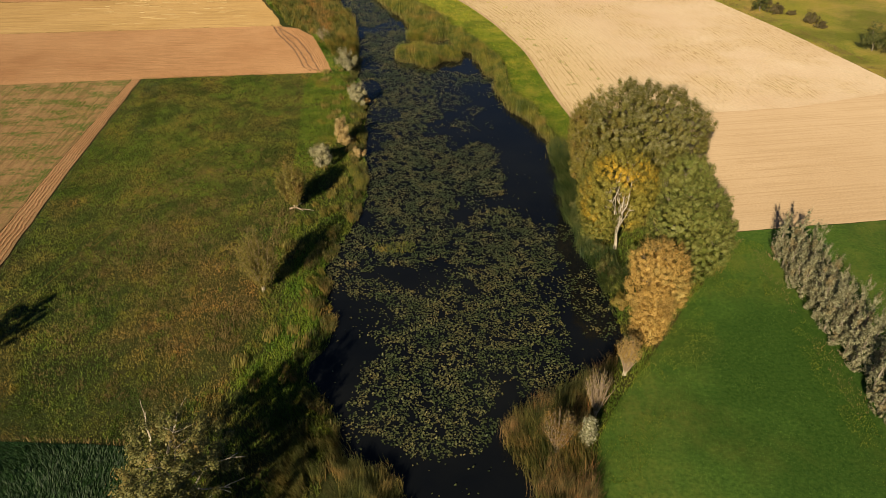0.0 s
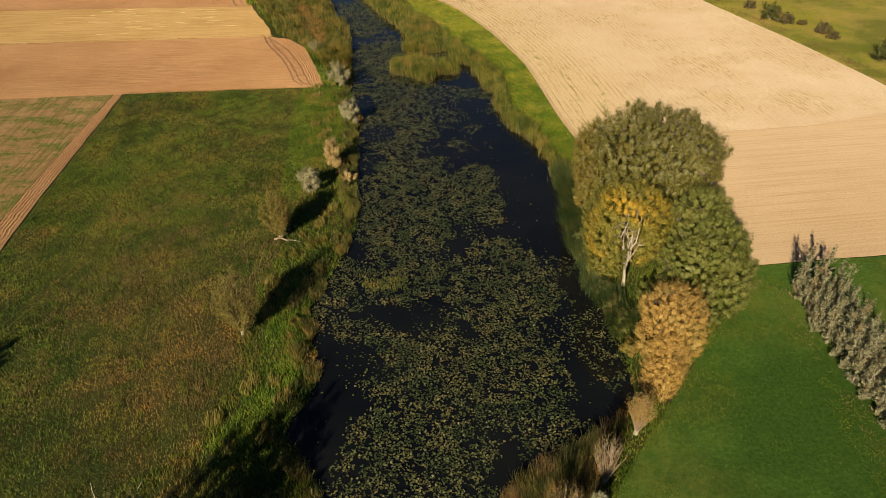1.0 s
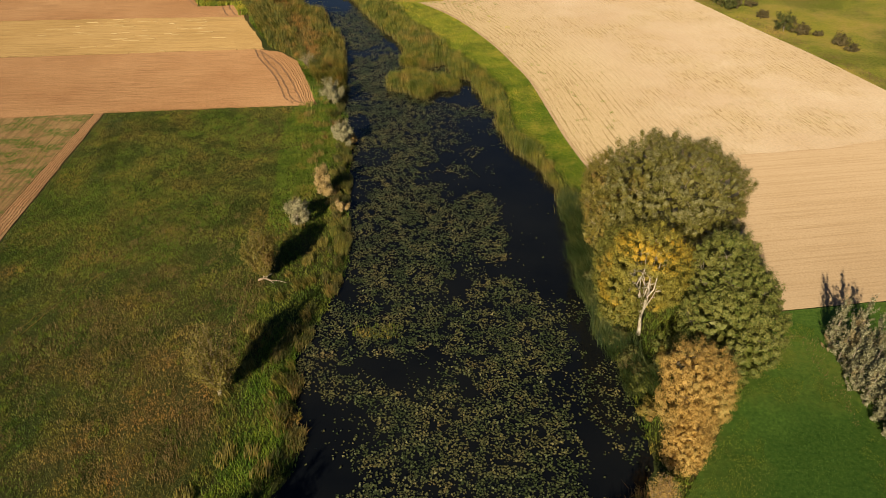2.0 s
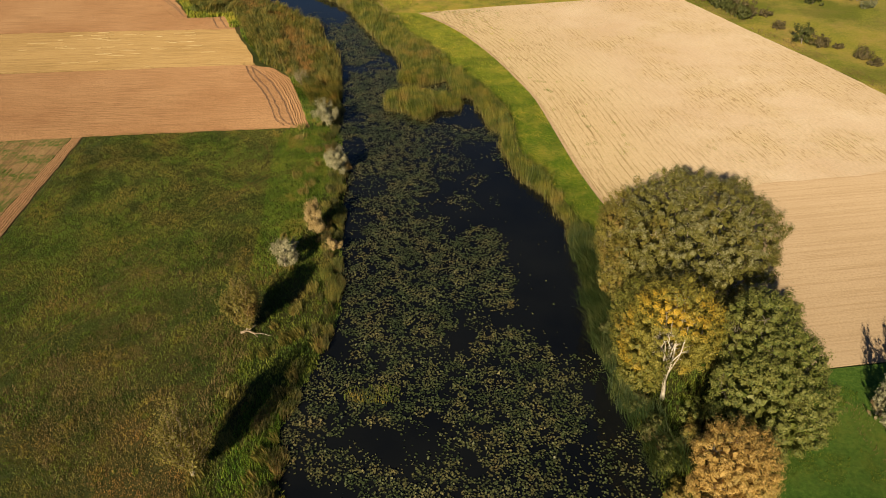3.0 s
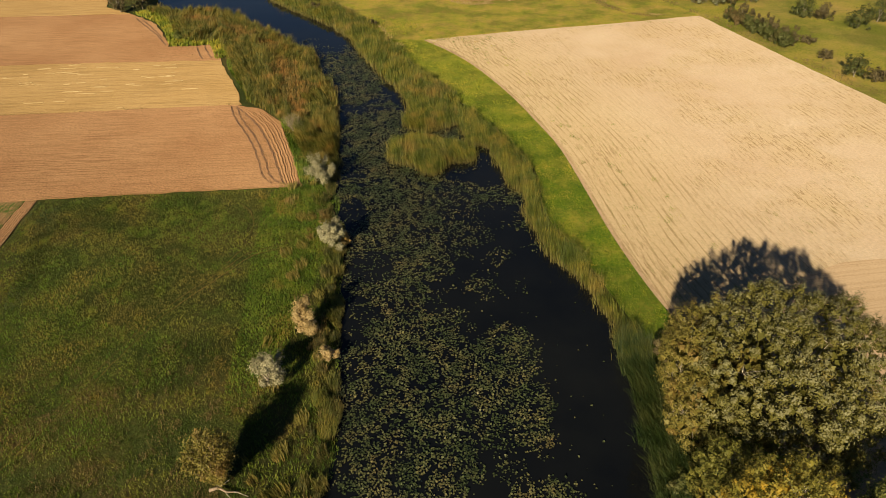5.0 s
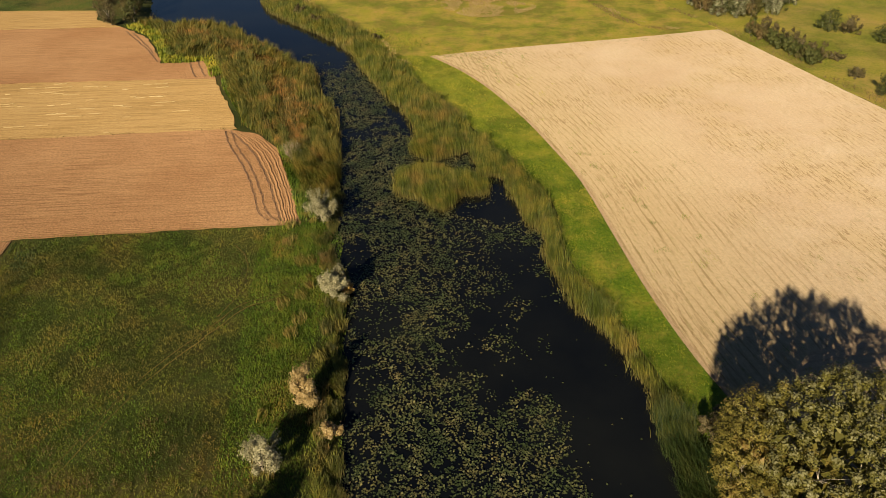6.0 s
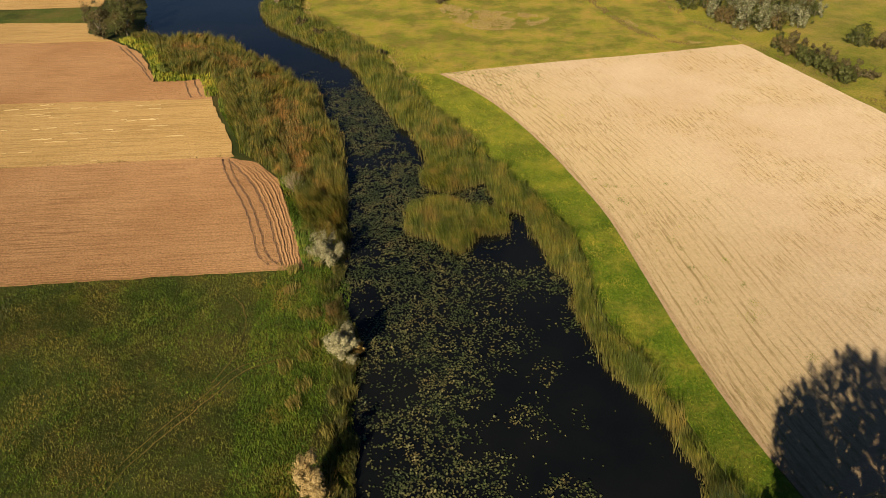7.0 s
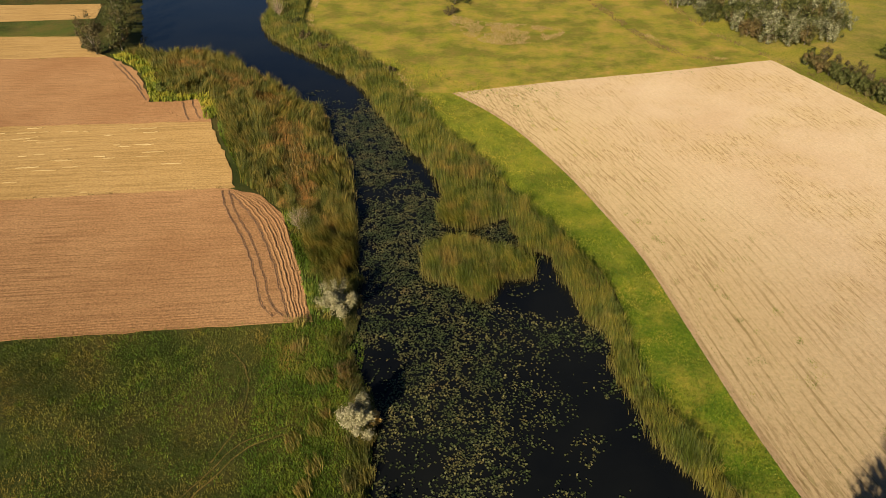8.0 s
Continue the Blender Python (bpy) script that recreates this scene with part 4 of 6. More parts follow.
bush("low_shrub", 30.5, 76.2, 3.2, 2.4, 5000, YELLOW_LEAF, "low yellow-green shrub under the poplars", seed=17)
bush("low_shrub", 27.6, 78.6, 2.8, 2.0, 4000, OLIVE_LEAF, "low yellow-green shrub under the poplars", seed=18)
bush("low_shrub", 37.0, 90.6, 3.4, 2.4, 4000, OLIVE_LEAF, "low olive shrub at the field's corner", seed=19)
pollard("pollard_willow", 21.6, 58.3, 0.9, 6.4, 1.6, 64, 2400, GOLD_LEAF, "small pollard willow with golden leaves on upright shoots", seed=21, low=0.45, size=0.18, droop=0.25)
pollard("pollard_willow", 16.9, 52.0, 0.9, 7.4, 1.9, 70, 400, OLIVE_LEAF, "bare pollard willow, pale shoots fanning from its stump", seed=22, droop=0.3)
pollard("pollard_willow", 11.8, 47.0, 0.8, 6.6, 2.0, 60, 2200, RUST_REED, "pollard willow with rust-brown shoots among reeds", seed=23, droop=0.3)
bush("silver_bush", 15.2, 47.4, 6.2, 0.9, 2600, COLUMN_LEAF, "narrow silvery bush at the edge of the crop", seed=24)

# ---- the row of columnar poplars in the crop ----
for i in range(38):
    r = np.random.default_rng(400 + i)
    back, yy = i % 2, 81.8 - (i // 2) * 2.3 - (i % 2) * 1.1
    h = 9.2 + r.uniform(-1.2, 1.0) + (0.5 if back else 0)
    if 54.2 < yy < 56.6:
        continue
    tree("columnar_poplar", 49.0 + 2.1 * back + r.uniform(-0.3, 0.3), yy, [(0, 0, h * 0.60, 0.75, 0.75, h * 0.38), (0.1, 0.1, h * 0.42, 0.95, 0.95, h * 0.34), (0, 0, h * 0.24, 1.15, 1.15, h * 0.22), (0, -0.2, h * 0.10, 1.1, 1.1, h * 0.10)],
         3400, COLUMN_LEAF, GREY_BARK, "narrow silvery-grey poplar in a close row", "tree", "row of columnar poplars", fork=h * 0.55, girth=0.11, clumps=90, clump=0.28, brush=1.7, limbs=4, size=0.21,
         seed=40 + i, hollow=0.5)

# ---- the west bank ----
pollard("pollard_willow", -25.3, 74.2, 1.3, 11.2, 3.1, 90, 13000, OLIVE_LEAF, "old pollard willow with a pale stump and thinning olive leaves", seed=31, size=0.25, low=0.06)
pollard("pollard_willow", -24.9, 96.6, 0.8, 9.0, 2.8, 60, 12000, OLIVE_LEAF, "thin olive-brown willow beside a fallen trunk", seed=32, size=0.30, low=0.05)
bush("silver_willow", -22.6, 110.4, 5.8, 2.3, 7500, SILVER_LEAF, "silvery round willow bush with pale stems", PALE_BARK, seed=33)
bush("silver_willow", -19.4, 119.7, 6.2, 2.0, 6000, STRAW_LEAF, "tall pale willow bush, cream-coloured leaves", PALE_BARK, seed=34)
bush("silver_willow", -18.9, 139.2, 5.6, 2.7, 8000, SILVER_LEAF, "silvery willow bush overhanging the bank", PALE_BARK, seed=36)
bush("low_shrub", -16.9, 141.0, 3.0, 1.0, 1500, GOLD_LEAF, "small yellow shrub beside a silvery willow", seed=37)
bush("silver_willow", -23.3, 158.8, 5.6, 3.1, 9000, SILVER_LEAF, "grey willow bush at the brown field's corner", PALE_BARK, seed=38, thin=0.35)
bush("low_shrub", -16.3, 115.2, 2.0, 1.9, 2600, STRAW_LEAF, "low leaning willow with pinkish dry leaves", PALE_BARK, seed=35, deep=1.1)
pollard("bare_shrub", -32.1, 180.3, 0.4, 4.2, 2.4, 60, 300, SILVER_LEAF, "bare grey shrub between field and reeds", seed=39)
# The southern lobes lie out of view, added to widen the willow's shade.
tree("willow_tree", -25.4, 39.6, [(0.6, 0.4, 9.2, 4.2, 4.4, 4.2), (-2.2, 1.6, 6.0, 3.8, 3.6, 4.6), (2.8, 1.2, 6.4, 3.4, 3.6, 4.6), (0.4, 3.0, 4.0, 4.2, 2.6, 3.6), (0.6, -3, 6, 4.6, 3.4, 5.4), (1.5, -6.5, 7, 4.6, 4.0, 6.0), (-1.0, -9.5, 6, 4.6, 4.0, 5.6)], 36000, WILLOW_LEAF, PALE_BARK,
     "spreading willow, olive leaves and dead pale limbs", fork=2.2, girth=0.26, clumps=250, clump=0.8, limbs=11, size=0.26, seed=61, thin=0.1)
willow = bpy.data.objects["willow_tree"]
for a, b, c in (((1.2, 0.4, 5.4), (5.6, 2.2, 6.6), (6.6, 2.0, 6.4)), ((1.0, -0.4, 4.4), (5.4, -0.6, 5.2), (6.6, 0.2, 5.6)), ((-0.4, 1.0, 8.0), (0.6, 3.4, 11.6), (1.4, 4.0, 12.4)), ((-1.2, 0.6, 8.4), (-2.0, 2.6, 12.0), (-2.6, 3.4, 12.8))):
    r = np.random.default_rng(int(a[2] * 10))
    v, f = [], []
    way = bent(a, b, 0.06, r, 6)
    tube(v, f, way, (0.14, 0.12, 0.09, 0.07, 0.05, 0.03), 5)
    tube(v, f, bent(way[4], c, 0.05, r, 4), (0.05, 0.04, 0.03, 0.012), 4)
    tube(v, f, bent(way[3], way[5] + Vector((0.3, -0.9, 0.5)), 0.05, r, 4), (0.05, 0.04, 0.03, 0.012), 4)
    solid("dead_limb", v, f, PALE_BARK, willow, "bare bleached limb")
tree("willow_tree", -62.2, 56.2, [(0, 0, 6.4, 3.3, 3.3, 3.6), (0.6, 0, 4.2, 3.0, 3.0, 3.2)], 7000, OLIVE_LEAF, GREY_BARK, "willow standing at the edge of the ploughed strip", fork=1.8, girth=0.25, clumps=50, clump=0.8, limbs=6, size=0.28, seed=62)


def fallen_trunk(x, y, turn):
    base = thing("fallen_trunk", x, y, float(land(np.array([x]), np.array([y]))[0]), "pale broken trunk lying across the bank", "log")
    base.rotation_euler = (0, 0, radians(turn))
    r = np.random.default_rng(5)
    v, f = [], []
    tube(v, f, [(0, 0, 0.3), (0.9, 0.25, 0.5), (1.9, -0.15, 0.4), (3.0, 0.1, 0.25)], (0.17, 0.15, 0.11, 0.06), 8)
    solid("trunk", v, f, TWIG, base, smooth=True)
    for a, b in (((0.9, 0.2, 0.5), (1.9, 1.0, 0.9)), ((1.7, -0.1, 0.42), (2.6, -0.9, 0.5)), ((2.6, 0, 0.3), (4.2, -0.5, 0.4))):
        v, f = [], []
        tube(v, f, bent(a, b, 0.05, r, 4), (0.07, 0.05, 0.035, 0.015), 5)
        solid("branch", v, f, PALE_BARK, base)


fallen_trunk(-25.6, 95.8, -4)

# ---- far bushes and trees ----
FAR_WEST = [(-99.5, 264.5, 6.5, 3.6, 6000, "brown"), (-94, 267.5, 5.5, 2.8, 4000, "dark"), (-97, 276, 7, 3.4, 5000, "dark"), (-101, 286, 7.5, 3.6, 5000, "dark"), (-105, 297, 8, 3.8, 5000, "dark"), (-110, 309, 8, 4, 5000, "dark"),
       (-120, 318, 7, 4.5, 4500, "dark"), (-133, 320, 7, 4.5, 4500, "dark"), (-147, 321, 7, 4.5, 4500, "dark"), (-161, 321, 7, 4.5, 4500, "dark"),
       (-5, 307, 4.5, 5.0, 5000, "dark"), (-6.5, 296, 2.0, 2.2, 1500, "brown"), (-40.6, 265.5, 1.8, 1.5, 1200, "brown"), (-46.5, 273, 2.4, 1.8, 1500, "brown"), (-35.6, 262.8, 1.3, 1.0, 800, "dark"), (-21.8, 248.5, 1.6, 1.4, 1200, "brown"),
       (-51.5, 287, 2.2, 1.8, 1500, "dark")]
FAR_EAST = [(76.5, 268, 2.5, 2.2, 2000, "brown"), (82, 266, 2.5, 2.2, 2000, "dark"),
       (101.5, 252, 3.4, 3.0, 3500, "dark"), (106, 249, 3.2, 2.8, 3000, "brown"), (112, 241, 3.6, 3.2, 3500, "dark"), (120, 246, 4.6, 3.8, 4500, "dark"), (127, 244, 4.8, 3.8, 4500, "dark"), (126, 236, 2.6, 2.2, 1800, "silver"),
       (93, 229, 2.0, 1.8, 1500, "brown"), (92.5, 217.5, 2.0, 1.8, 1500, "brown"), (93.5, 205.5, 3.2, 2.6, 3200, "dark"), (97, 203, 2.8, 2.2, 2600, "brown"), (103.5, 194, 2.6, 2.2, 2200, "brown"), (101, 201.5, 1.4, 1.4, 1000, "brown"),
       (109, 171, 4.6, 3.4, 5000, "dark"), (113, 166, 5.4, 3.4, 5000, "brown"), (117, 172, 5, 3.4, 4500, "dark"), (104, 189, 1.8, 1.8, 1200, "brown"), (98.6, 213, 1.6, 1.6, 1000, "brown")]
LOOKS = {"brown": (BROWN_LEAF, "brownish bare-looking bush in the grass"), "dark": (DARK_LEAF, "dark green leafy bush on the pasture"), "silver": (FAR_SILVER, "silvery willow in a thicket beyond the field")}
for i, (x, y, h, w, k, look_of) in enumerate(FAR_WEST + FAR_EAST):
    m, words = LOOKS[look_of]
    grow = 1.8 if h > 3.1 else 1.3
    bush("silver_willow" if look_of == "silver" else "bush", x, y, h * grow, w * 1.3, int(k * 0.45), m, words, group="bushes beyond the fields", size=0.46, seed=100 + i, clumps=30)
THICKET = np.array([(58, 306), (65, 290), (72.5, 272), (77, 263.5), (91, 261.5), (101, 273), (107, 289), (96, 300), (76, 304)], float)
r = np.random.default_rng(91)
for gx in np.arange(57, 110, 5.0):
    for gy in np.arange(260, 308, 5.4):
        x, y = gx + r.uniform(-1.6, 1.6), gy + r.uniform(-1.6, 1.6)
        if not inside(THICKET, np.array([x]), np.array([y]))[0]:
            continue
        pale = r.uniform() < 0.5
        bush("silver_willow" if pale else "bush", x, y, r.uniform(5.0, 9.0), r.uniform(2.6, 3.6), 1100, FAR_SILVER if pale else DARK_LEAF, "silvery willow in a thicket beyond the field" if pale else "dark green bush among silvery willows",
             group="thicket beyond the field", size=0.52, seed=int(500 + gx * 7 + gy), clumps=26)
for i in range(11):
    s = i / 10
    bush("hedge_bush", 79.6 + 6.4 * s, 250 - 24 * s, 4.6 - 0.5 * (i % 3), 1.9, 3000, DARK_LEAF, "bush in a dark hedge along the stubble", group="hedge at the stubble's edge", size=0.36, seed=160 + i, clumps=24)
for i in range(7):
    s = i / 6
    bush("hedge_bush", 83.0 + 5.6 * s, 249 - 21 * s, 5.4 - 0.5 * (i % 3), 1.7, 1600, BROWN_LEAF, "brown half-bare bush behind a dark hedge", group="hedge at the stubble's edge", size=0.34, seed=175 + i, clumps=22)
pollard("bare_tree", -57.5, 294.5, 1.4, 9.5, 3.4, 50, 200, SILVER_LEAF, "bare pale tree at the lake shore", seed=171)

# ---- reeds, herbs and grass ----
def clumps_in(outline, count, least, most, seed):
    """A rule that keeps only round clumps scattered over an outline."""
    r = np.random.default_rng(seed)
    lo, hi = outline.min(0), outline.max(0)
    cx, cy = r.uniform(lo[0], hi[0], count * 12), r.uniform(lo[1], hi[1], count * 12)
    ok = np.flatnonzero(inside(outline, cx, cy))[:count]
    cx, cy, cr = cx[ok], cy[ok], r.uniform(least, most, len(ok))

    def keep(x, y):
        out = np.zeros(len(x), bool)
        for a, b, q in zip(cx, cy, cr):
            out |= (x - a) ** 2 + ((y - b) * 0.8) ** 2 < q * q
        return out
    return keep


RUST_LINE = curve([(-74, 256), (-60, 244), (-47.7, 228), (-41, 217), (-36.5, 201), (-33.4, 194), (-31.7, 186)], 2)
west_bank = EDGE_WEST[(EDGE_WEST[:, 1] > 160) & (EDGE_WEST[:, 1] < 268)]
reed_west = np.concatenate([west_bank, [(-92, 264), (-87.5, 262), (-82, 256), (-74, 240), (-70, 236), (-62, 237), (-55.5, 221.5), (-47.5, 203), (-44.5, 195), (-38.4, 189), (-33, 183), (-28, 169), (-24.5, 162)]])


def rusty(x, y):
    return gap(RUST_LINE, x, y, False) + 3.2 * ripple(x, y, 0.22, 9) + 1.8 * ripple(x, y, 0.9, 4) < 1.7


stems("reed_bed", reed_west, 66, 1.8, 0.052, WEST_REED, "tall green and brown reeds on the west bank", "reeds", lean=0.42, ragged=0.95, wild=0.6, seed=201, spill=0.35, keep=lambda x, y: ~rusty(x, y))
stems("reed_bed", reed_west, 56, 1.5, 0.055, RUST_REED, "rusty dry reeds and sedge on the west bank", "reeds", lean=0.5, seed=202, keep=rusty)
rust_belt = np.concatenate([RUST_LINE - (1.6, 0), RUST_LINE[::-1] + (2.2, 0)])
stems("reed_bed", rust_belt, 40, 1.1, 0.06, STRAW_LEAF, "pale broken clumps of dead reeds", "reeds", lean=0.8, wild=1.4, seed=252, keep=clumps_in(rust_belt, 26, 0.4, 1.0, 61))
east_bank = EDGE_EAST[(EDGE_EAST[:, 1] > 114) & (EDGE_EAST[:, 1] < 330)]
reed_line = REED_EDGE[(REED_EDGE[:, 1] > 114) & (REED_EDGE[:, 1] < 330)] - (0.9, 0)
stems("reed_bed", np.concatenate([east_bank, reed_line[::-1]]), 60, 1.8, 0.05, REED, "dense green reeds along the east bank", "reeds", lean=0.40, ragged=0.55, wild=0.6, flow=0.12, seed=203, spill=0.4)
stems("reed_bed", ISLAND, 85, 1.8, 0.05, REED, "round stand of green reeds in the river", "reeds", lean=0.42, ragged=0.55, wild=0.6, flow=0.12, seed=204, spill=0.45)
stems("reed_bed", curve([(-11.2, 85.2), (-8, 84.4), (-4.6, 84.8), (-4.6, 87.0), (-8, 87.4), (-11.2, 87.0)], 1, True), 22, 0.5, 0.08, HERB, "small patch of bright reeds among lily pads", "reeds", lean=0.55, seed=214)
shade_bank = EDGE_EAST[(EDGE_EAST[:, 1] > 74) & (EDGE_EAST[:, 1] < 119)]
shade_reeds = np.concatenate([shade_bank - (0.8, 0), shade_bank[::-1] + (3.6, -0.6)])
stems("reed_bed", shade_reeds, 55, 2.3, 0.04, DEEP_REED, "deep green reeds under the trees, shade painted into their colour", "reeds", lean=0.6, wild=0.6, seed=205, fringe=0.8, keep=clumps_in(shade_reeds, 130, 0.6, 1.6, 44), spill=0.25)
dry_spit = curve([(9.3, 34), (9.2, 41), (8.2, 45), (6.6, 48.0), (6.4, 50.2), (8.2, 52.8), (11.6, 55), (15.4, 57), (19.4, 60.2), (21.4, 61.4), (19.6, 57), (17, 51.5), (15, 45), (14.2, 34)], 2, True)
stems("reed_bed", dry_spit, 62, 2.0, 0.030, SPIT_RUST, "rust and ochre dry reeds beside the crop", "reeds", lean=0.32, wild=0.8, ragged=0.8, seed=206, spill=0.35, keep=lambda x, y: ripple(x, y, 0.55, 3) + 0.7 * ripple(x, y, 1.3, 7) > 0.05)
stems("reed_bed", dry_spit, 60, 1.8, 0.034, SPIT_REED, "olive reeds mixed with dry stalks", "reeds", lean=0.35, wild=0.7, seed=215, spill=0.3, keep=lambda x, y: ripple(x, y, 0.55, 3) + 0.7 * ripple(x, y, 1.3, 7) < 0.15)
west_spit = curve([(-3.4, 26), (-4.2, 41), (-5.3, 44), (-7.0, 45.9), (-9.0, 45.5), (-10.8, 46.4), (-11.6, 49), (-12.9, 51.2), (-15, 51.6), (-16.8, 49.6), (-17.4, 46.5), (-17.6, 42), (-17, 26)], 1.5, True)
stems("reed_bed", west_spit, 110, 1.5, 0.032, SPIT_REED, "tall olive reeds on a spit in the river", "reeds", lean=0.38, wild=0.55, ragged=0.75, seed=207, spill=0.3, keep=lambda x, y: ripple(x, y, 0.6, 3) + 0.6 * ripple(x, y, 1.5, 7) > -0.55)
south_west = EDGE_WEST[(EDGE_WEST[:, 1] > 48) & (EDGE_WEST[:, 1] < 160)]
bank_strip = np.concatenate([south_west, south_west[::-1] - (9.5, 0)])
near_strip = np.concatenate([south_west + (0.4, 0), south_west[::-1] - (3.0, 0)])
stems("bank_herbs", bank_strip, 16, 0.45, 0.09, HERB, "rank green herbs and grass on the bank", "grass", lean=0.6, blades=2, seed=208, wild=1.6)
stems("bank_herbs", bank_strip, 30, 0.8, 0.09, OLIVE_LEAF, "straw-coloured tall weeds in patches on the bank", "grass", lean=0.5, seed=216, keep=clumps_in(bank_strip, 70, 0.4, 1.1, 31))
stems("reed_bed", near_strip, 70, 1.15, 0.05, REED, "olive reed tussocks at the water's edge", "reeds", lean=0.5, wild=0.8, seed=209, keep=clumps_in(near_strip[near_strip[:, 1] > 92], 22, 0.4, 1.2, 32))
stems("reed_bed", near_strip, 60, 0.9, 0.05, SPIT_REED, "dull sedge tussocks at the water's edge", "reeds", lean=0.5, wild=1.0, seed=229, keep=clumps_in(near_strip, 60, 0.4, 1.4, 33))
under_trees = curve([(-34, 47.5), (-30, 34), (-15, 34), (-12.5, 48), (-14, 54), (-20, 60), (-27, 56)], 2, True)
stems("bank_herbs", under_trees, 14, 0.6, 0.08, HERB, "rank herbs in the shade of the willow", "grass", lean=0.6, blades=2, seed=223, wild=1.6)
east_wood = curve([(23.6, 64), (27, 65), (33, 71), (38, 77), (44, 87), (38, 92), (34, 100), (29, 113), (23, 113), (22, 90), (22.5, 76)], 2, True)
stems("bank_herbs", east_wood, 14, 0.6, 0.08, HERB, "rank herbs and weeds under the poplars", "grass", lean=0.6, blades=2, seed=224, wild=1.6)
field_side = curve([(-27.5, 158.5), (-31, 169), (-36.3, 184.6), (-40.6, 191.2), (-44.6, 194.4), (-47.4, 200.5), (-54.6, 215), (-57.6, 223)], 2)
stems("bank_herbs", np.concatenate([field_side + (0.6, 0), field_side[::-1] + (3.2, 1.2)]), 18, 0.7, 0.10, HERB, "green weeds along the ends of the fields", "grass", lean=0.5, blades=2, seed=210)
far_side = curve([(-59.4, 222), (-64.2, 233.2), (-67.2, 232.6), (-74.0, 232.6), (-79.6, 244), (-85.8, 254), (-95, 262.4)], 1.5)
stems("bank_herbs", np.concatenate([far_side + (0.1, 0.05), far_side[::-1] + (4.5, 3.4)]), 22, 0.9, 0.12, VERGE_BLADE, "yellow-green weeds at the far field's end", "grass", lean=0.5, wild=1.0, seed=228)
bush("low_shrub", -72.5, 238.5, 2.6, 2.6, 3500, GREEN_LEAF, "green shrub in a corner of the field", seed=190, size=0.3)
WHEELS = curve([(-60, 68), (-56.4, 77.9), (-52.7, 90.4), (-48.3, 100.4), (-43.5, 113.5), (-39.8, 123.6), (-33, 134), (-30.8, 137.2), (-26, 139.5)], 2)
TURN_MARK = curve([(-36, 152), (-34.1, 150.1), (-32.3, 145), (-32.4, 139.5), (-34, 135)], 1.5)


def off_track(x, y):
    g = gap(WHEELS, x, y, False)
    return (np.abs(g - 0.5) > 0.13) & (gap(TURN_MARK, x, y, False) > 0.14)


meadow = straight([(-62.6, 48.9), (-32, 48.2), (-26, 55), (-22.5, 65), (-23, 79), (-23, 94), (-22.5, 112), (-21.5, 120), (-20, 134), (-19.6, 144), (-22, 156), (-27, 157.0), (-45, 155.8), (-70.8, 153.4), (-68, 110), (-65, 80)], 3)
FRESH = foliage("fresh_grass", (0.080, 0.170, 0.012), (0.145, 0.250, 0.019), (0.240, 0.325, 0.031), None, 0.6, 0.2, 0.2, 0.3, 0.4)
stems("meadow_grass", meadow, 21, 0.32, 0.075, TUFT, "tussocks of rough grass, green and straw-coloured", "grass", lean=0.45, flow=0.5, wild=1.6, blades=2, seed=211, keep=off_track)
stems("green_grass", meadow, 20, 0.30, 0.075, FRESH, "greener grass in patches over the meadow", "grass", lean=0.6, wild=1.6, seed=241, keep=lambda x, y: (ripple(x, y, 0.08, 5) + 0.5 * ripple(x, y, 0.5, 2) - 0.016 * (x + 52) > 0.36) & off_track(x, y))
stems("dry_grass", meadow, 20, 0.28, 0.07, MEADOW_STRAW, "straw-coloured dead grass in small tufts over the meadow", "grass", lean=0.7, wild=1.6, seed=242, keep=lambda x, y: (ripple(x, y, 0.13, 8) * 0.7 + ripple(x, y, 1.1, 3) + 0.012 * (x + 44) > 0.70) & off_track(x, y))
brown_belt = curve([(-30, 62), (-28.6, 72), (-27.4, 84), (-27.0, 97), (-25.2, 97), (-24.6, 84), (-25.4, 72), (-27, 62)], 2, True)
stems("dry_grass", brown_belt, 24, 0.55, 0.07, DRY_TUFT, "belt of brown dead weeds along the bank", "grass", lean=0.5, wild=1.4, seed=249, keep=lambda x, y: ripple(x, y, 0.35, 4) + 0.6 * ripple(x, y, 1.1, 2) > -0.35)
stems("dry_grass", curve([(-48, 66), (-30, 64), (-27, 84), (-28, 100), (-44, 112), (-54, 90)], 2, True), 34, 0.34, 0.065, DRY_TUFT, "patches of rust-brown grass in the meadow", "grass", lean=0.5, wild=1.6, seed=250,
      keep=lambda x, y: (ripple(x, y, 0.14, 6) + 0.7 * ripple(x, y, 0.8, 2) > 0.34) & off_track(x, y))
stems("tall_grass", meadow, 44, 0.42, 0.07, HERB, "small dark green tussocks in the meadow", "grass", lean=0.5, wild=1.6, seed=245, keep=clumps_in(meadow, 420, 0.2, 0.75, 51))
stems("dry_grass", meadow, 40, 0.42, 0.06, DRY_TUFT, "small rusty tussocks in the meadow", "grass", lean=0.5, wild=1.6, seed=246, keep=clumps_in(curve([(-50, 60), (-26, 60), (-24, 106), (-40, 118), (-54, 100)], 2, True), 230, 0.2, 0.75, 52))
stems("green_grass", curve([(-31, 156.5), (-20.6, 156.5), (-19.4, 144), (-20.2, 130), (-22.4, 112), (-27, 107), (-29, 125), (-31, 140)], 2, True), 48, 0.34, 0.065, FRESH, "fresher green grass along the bank", "grass", lean=0.6, wild=1.6, seed=226, keep=off_track)
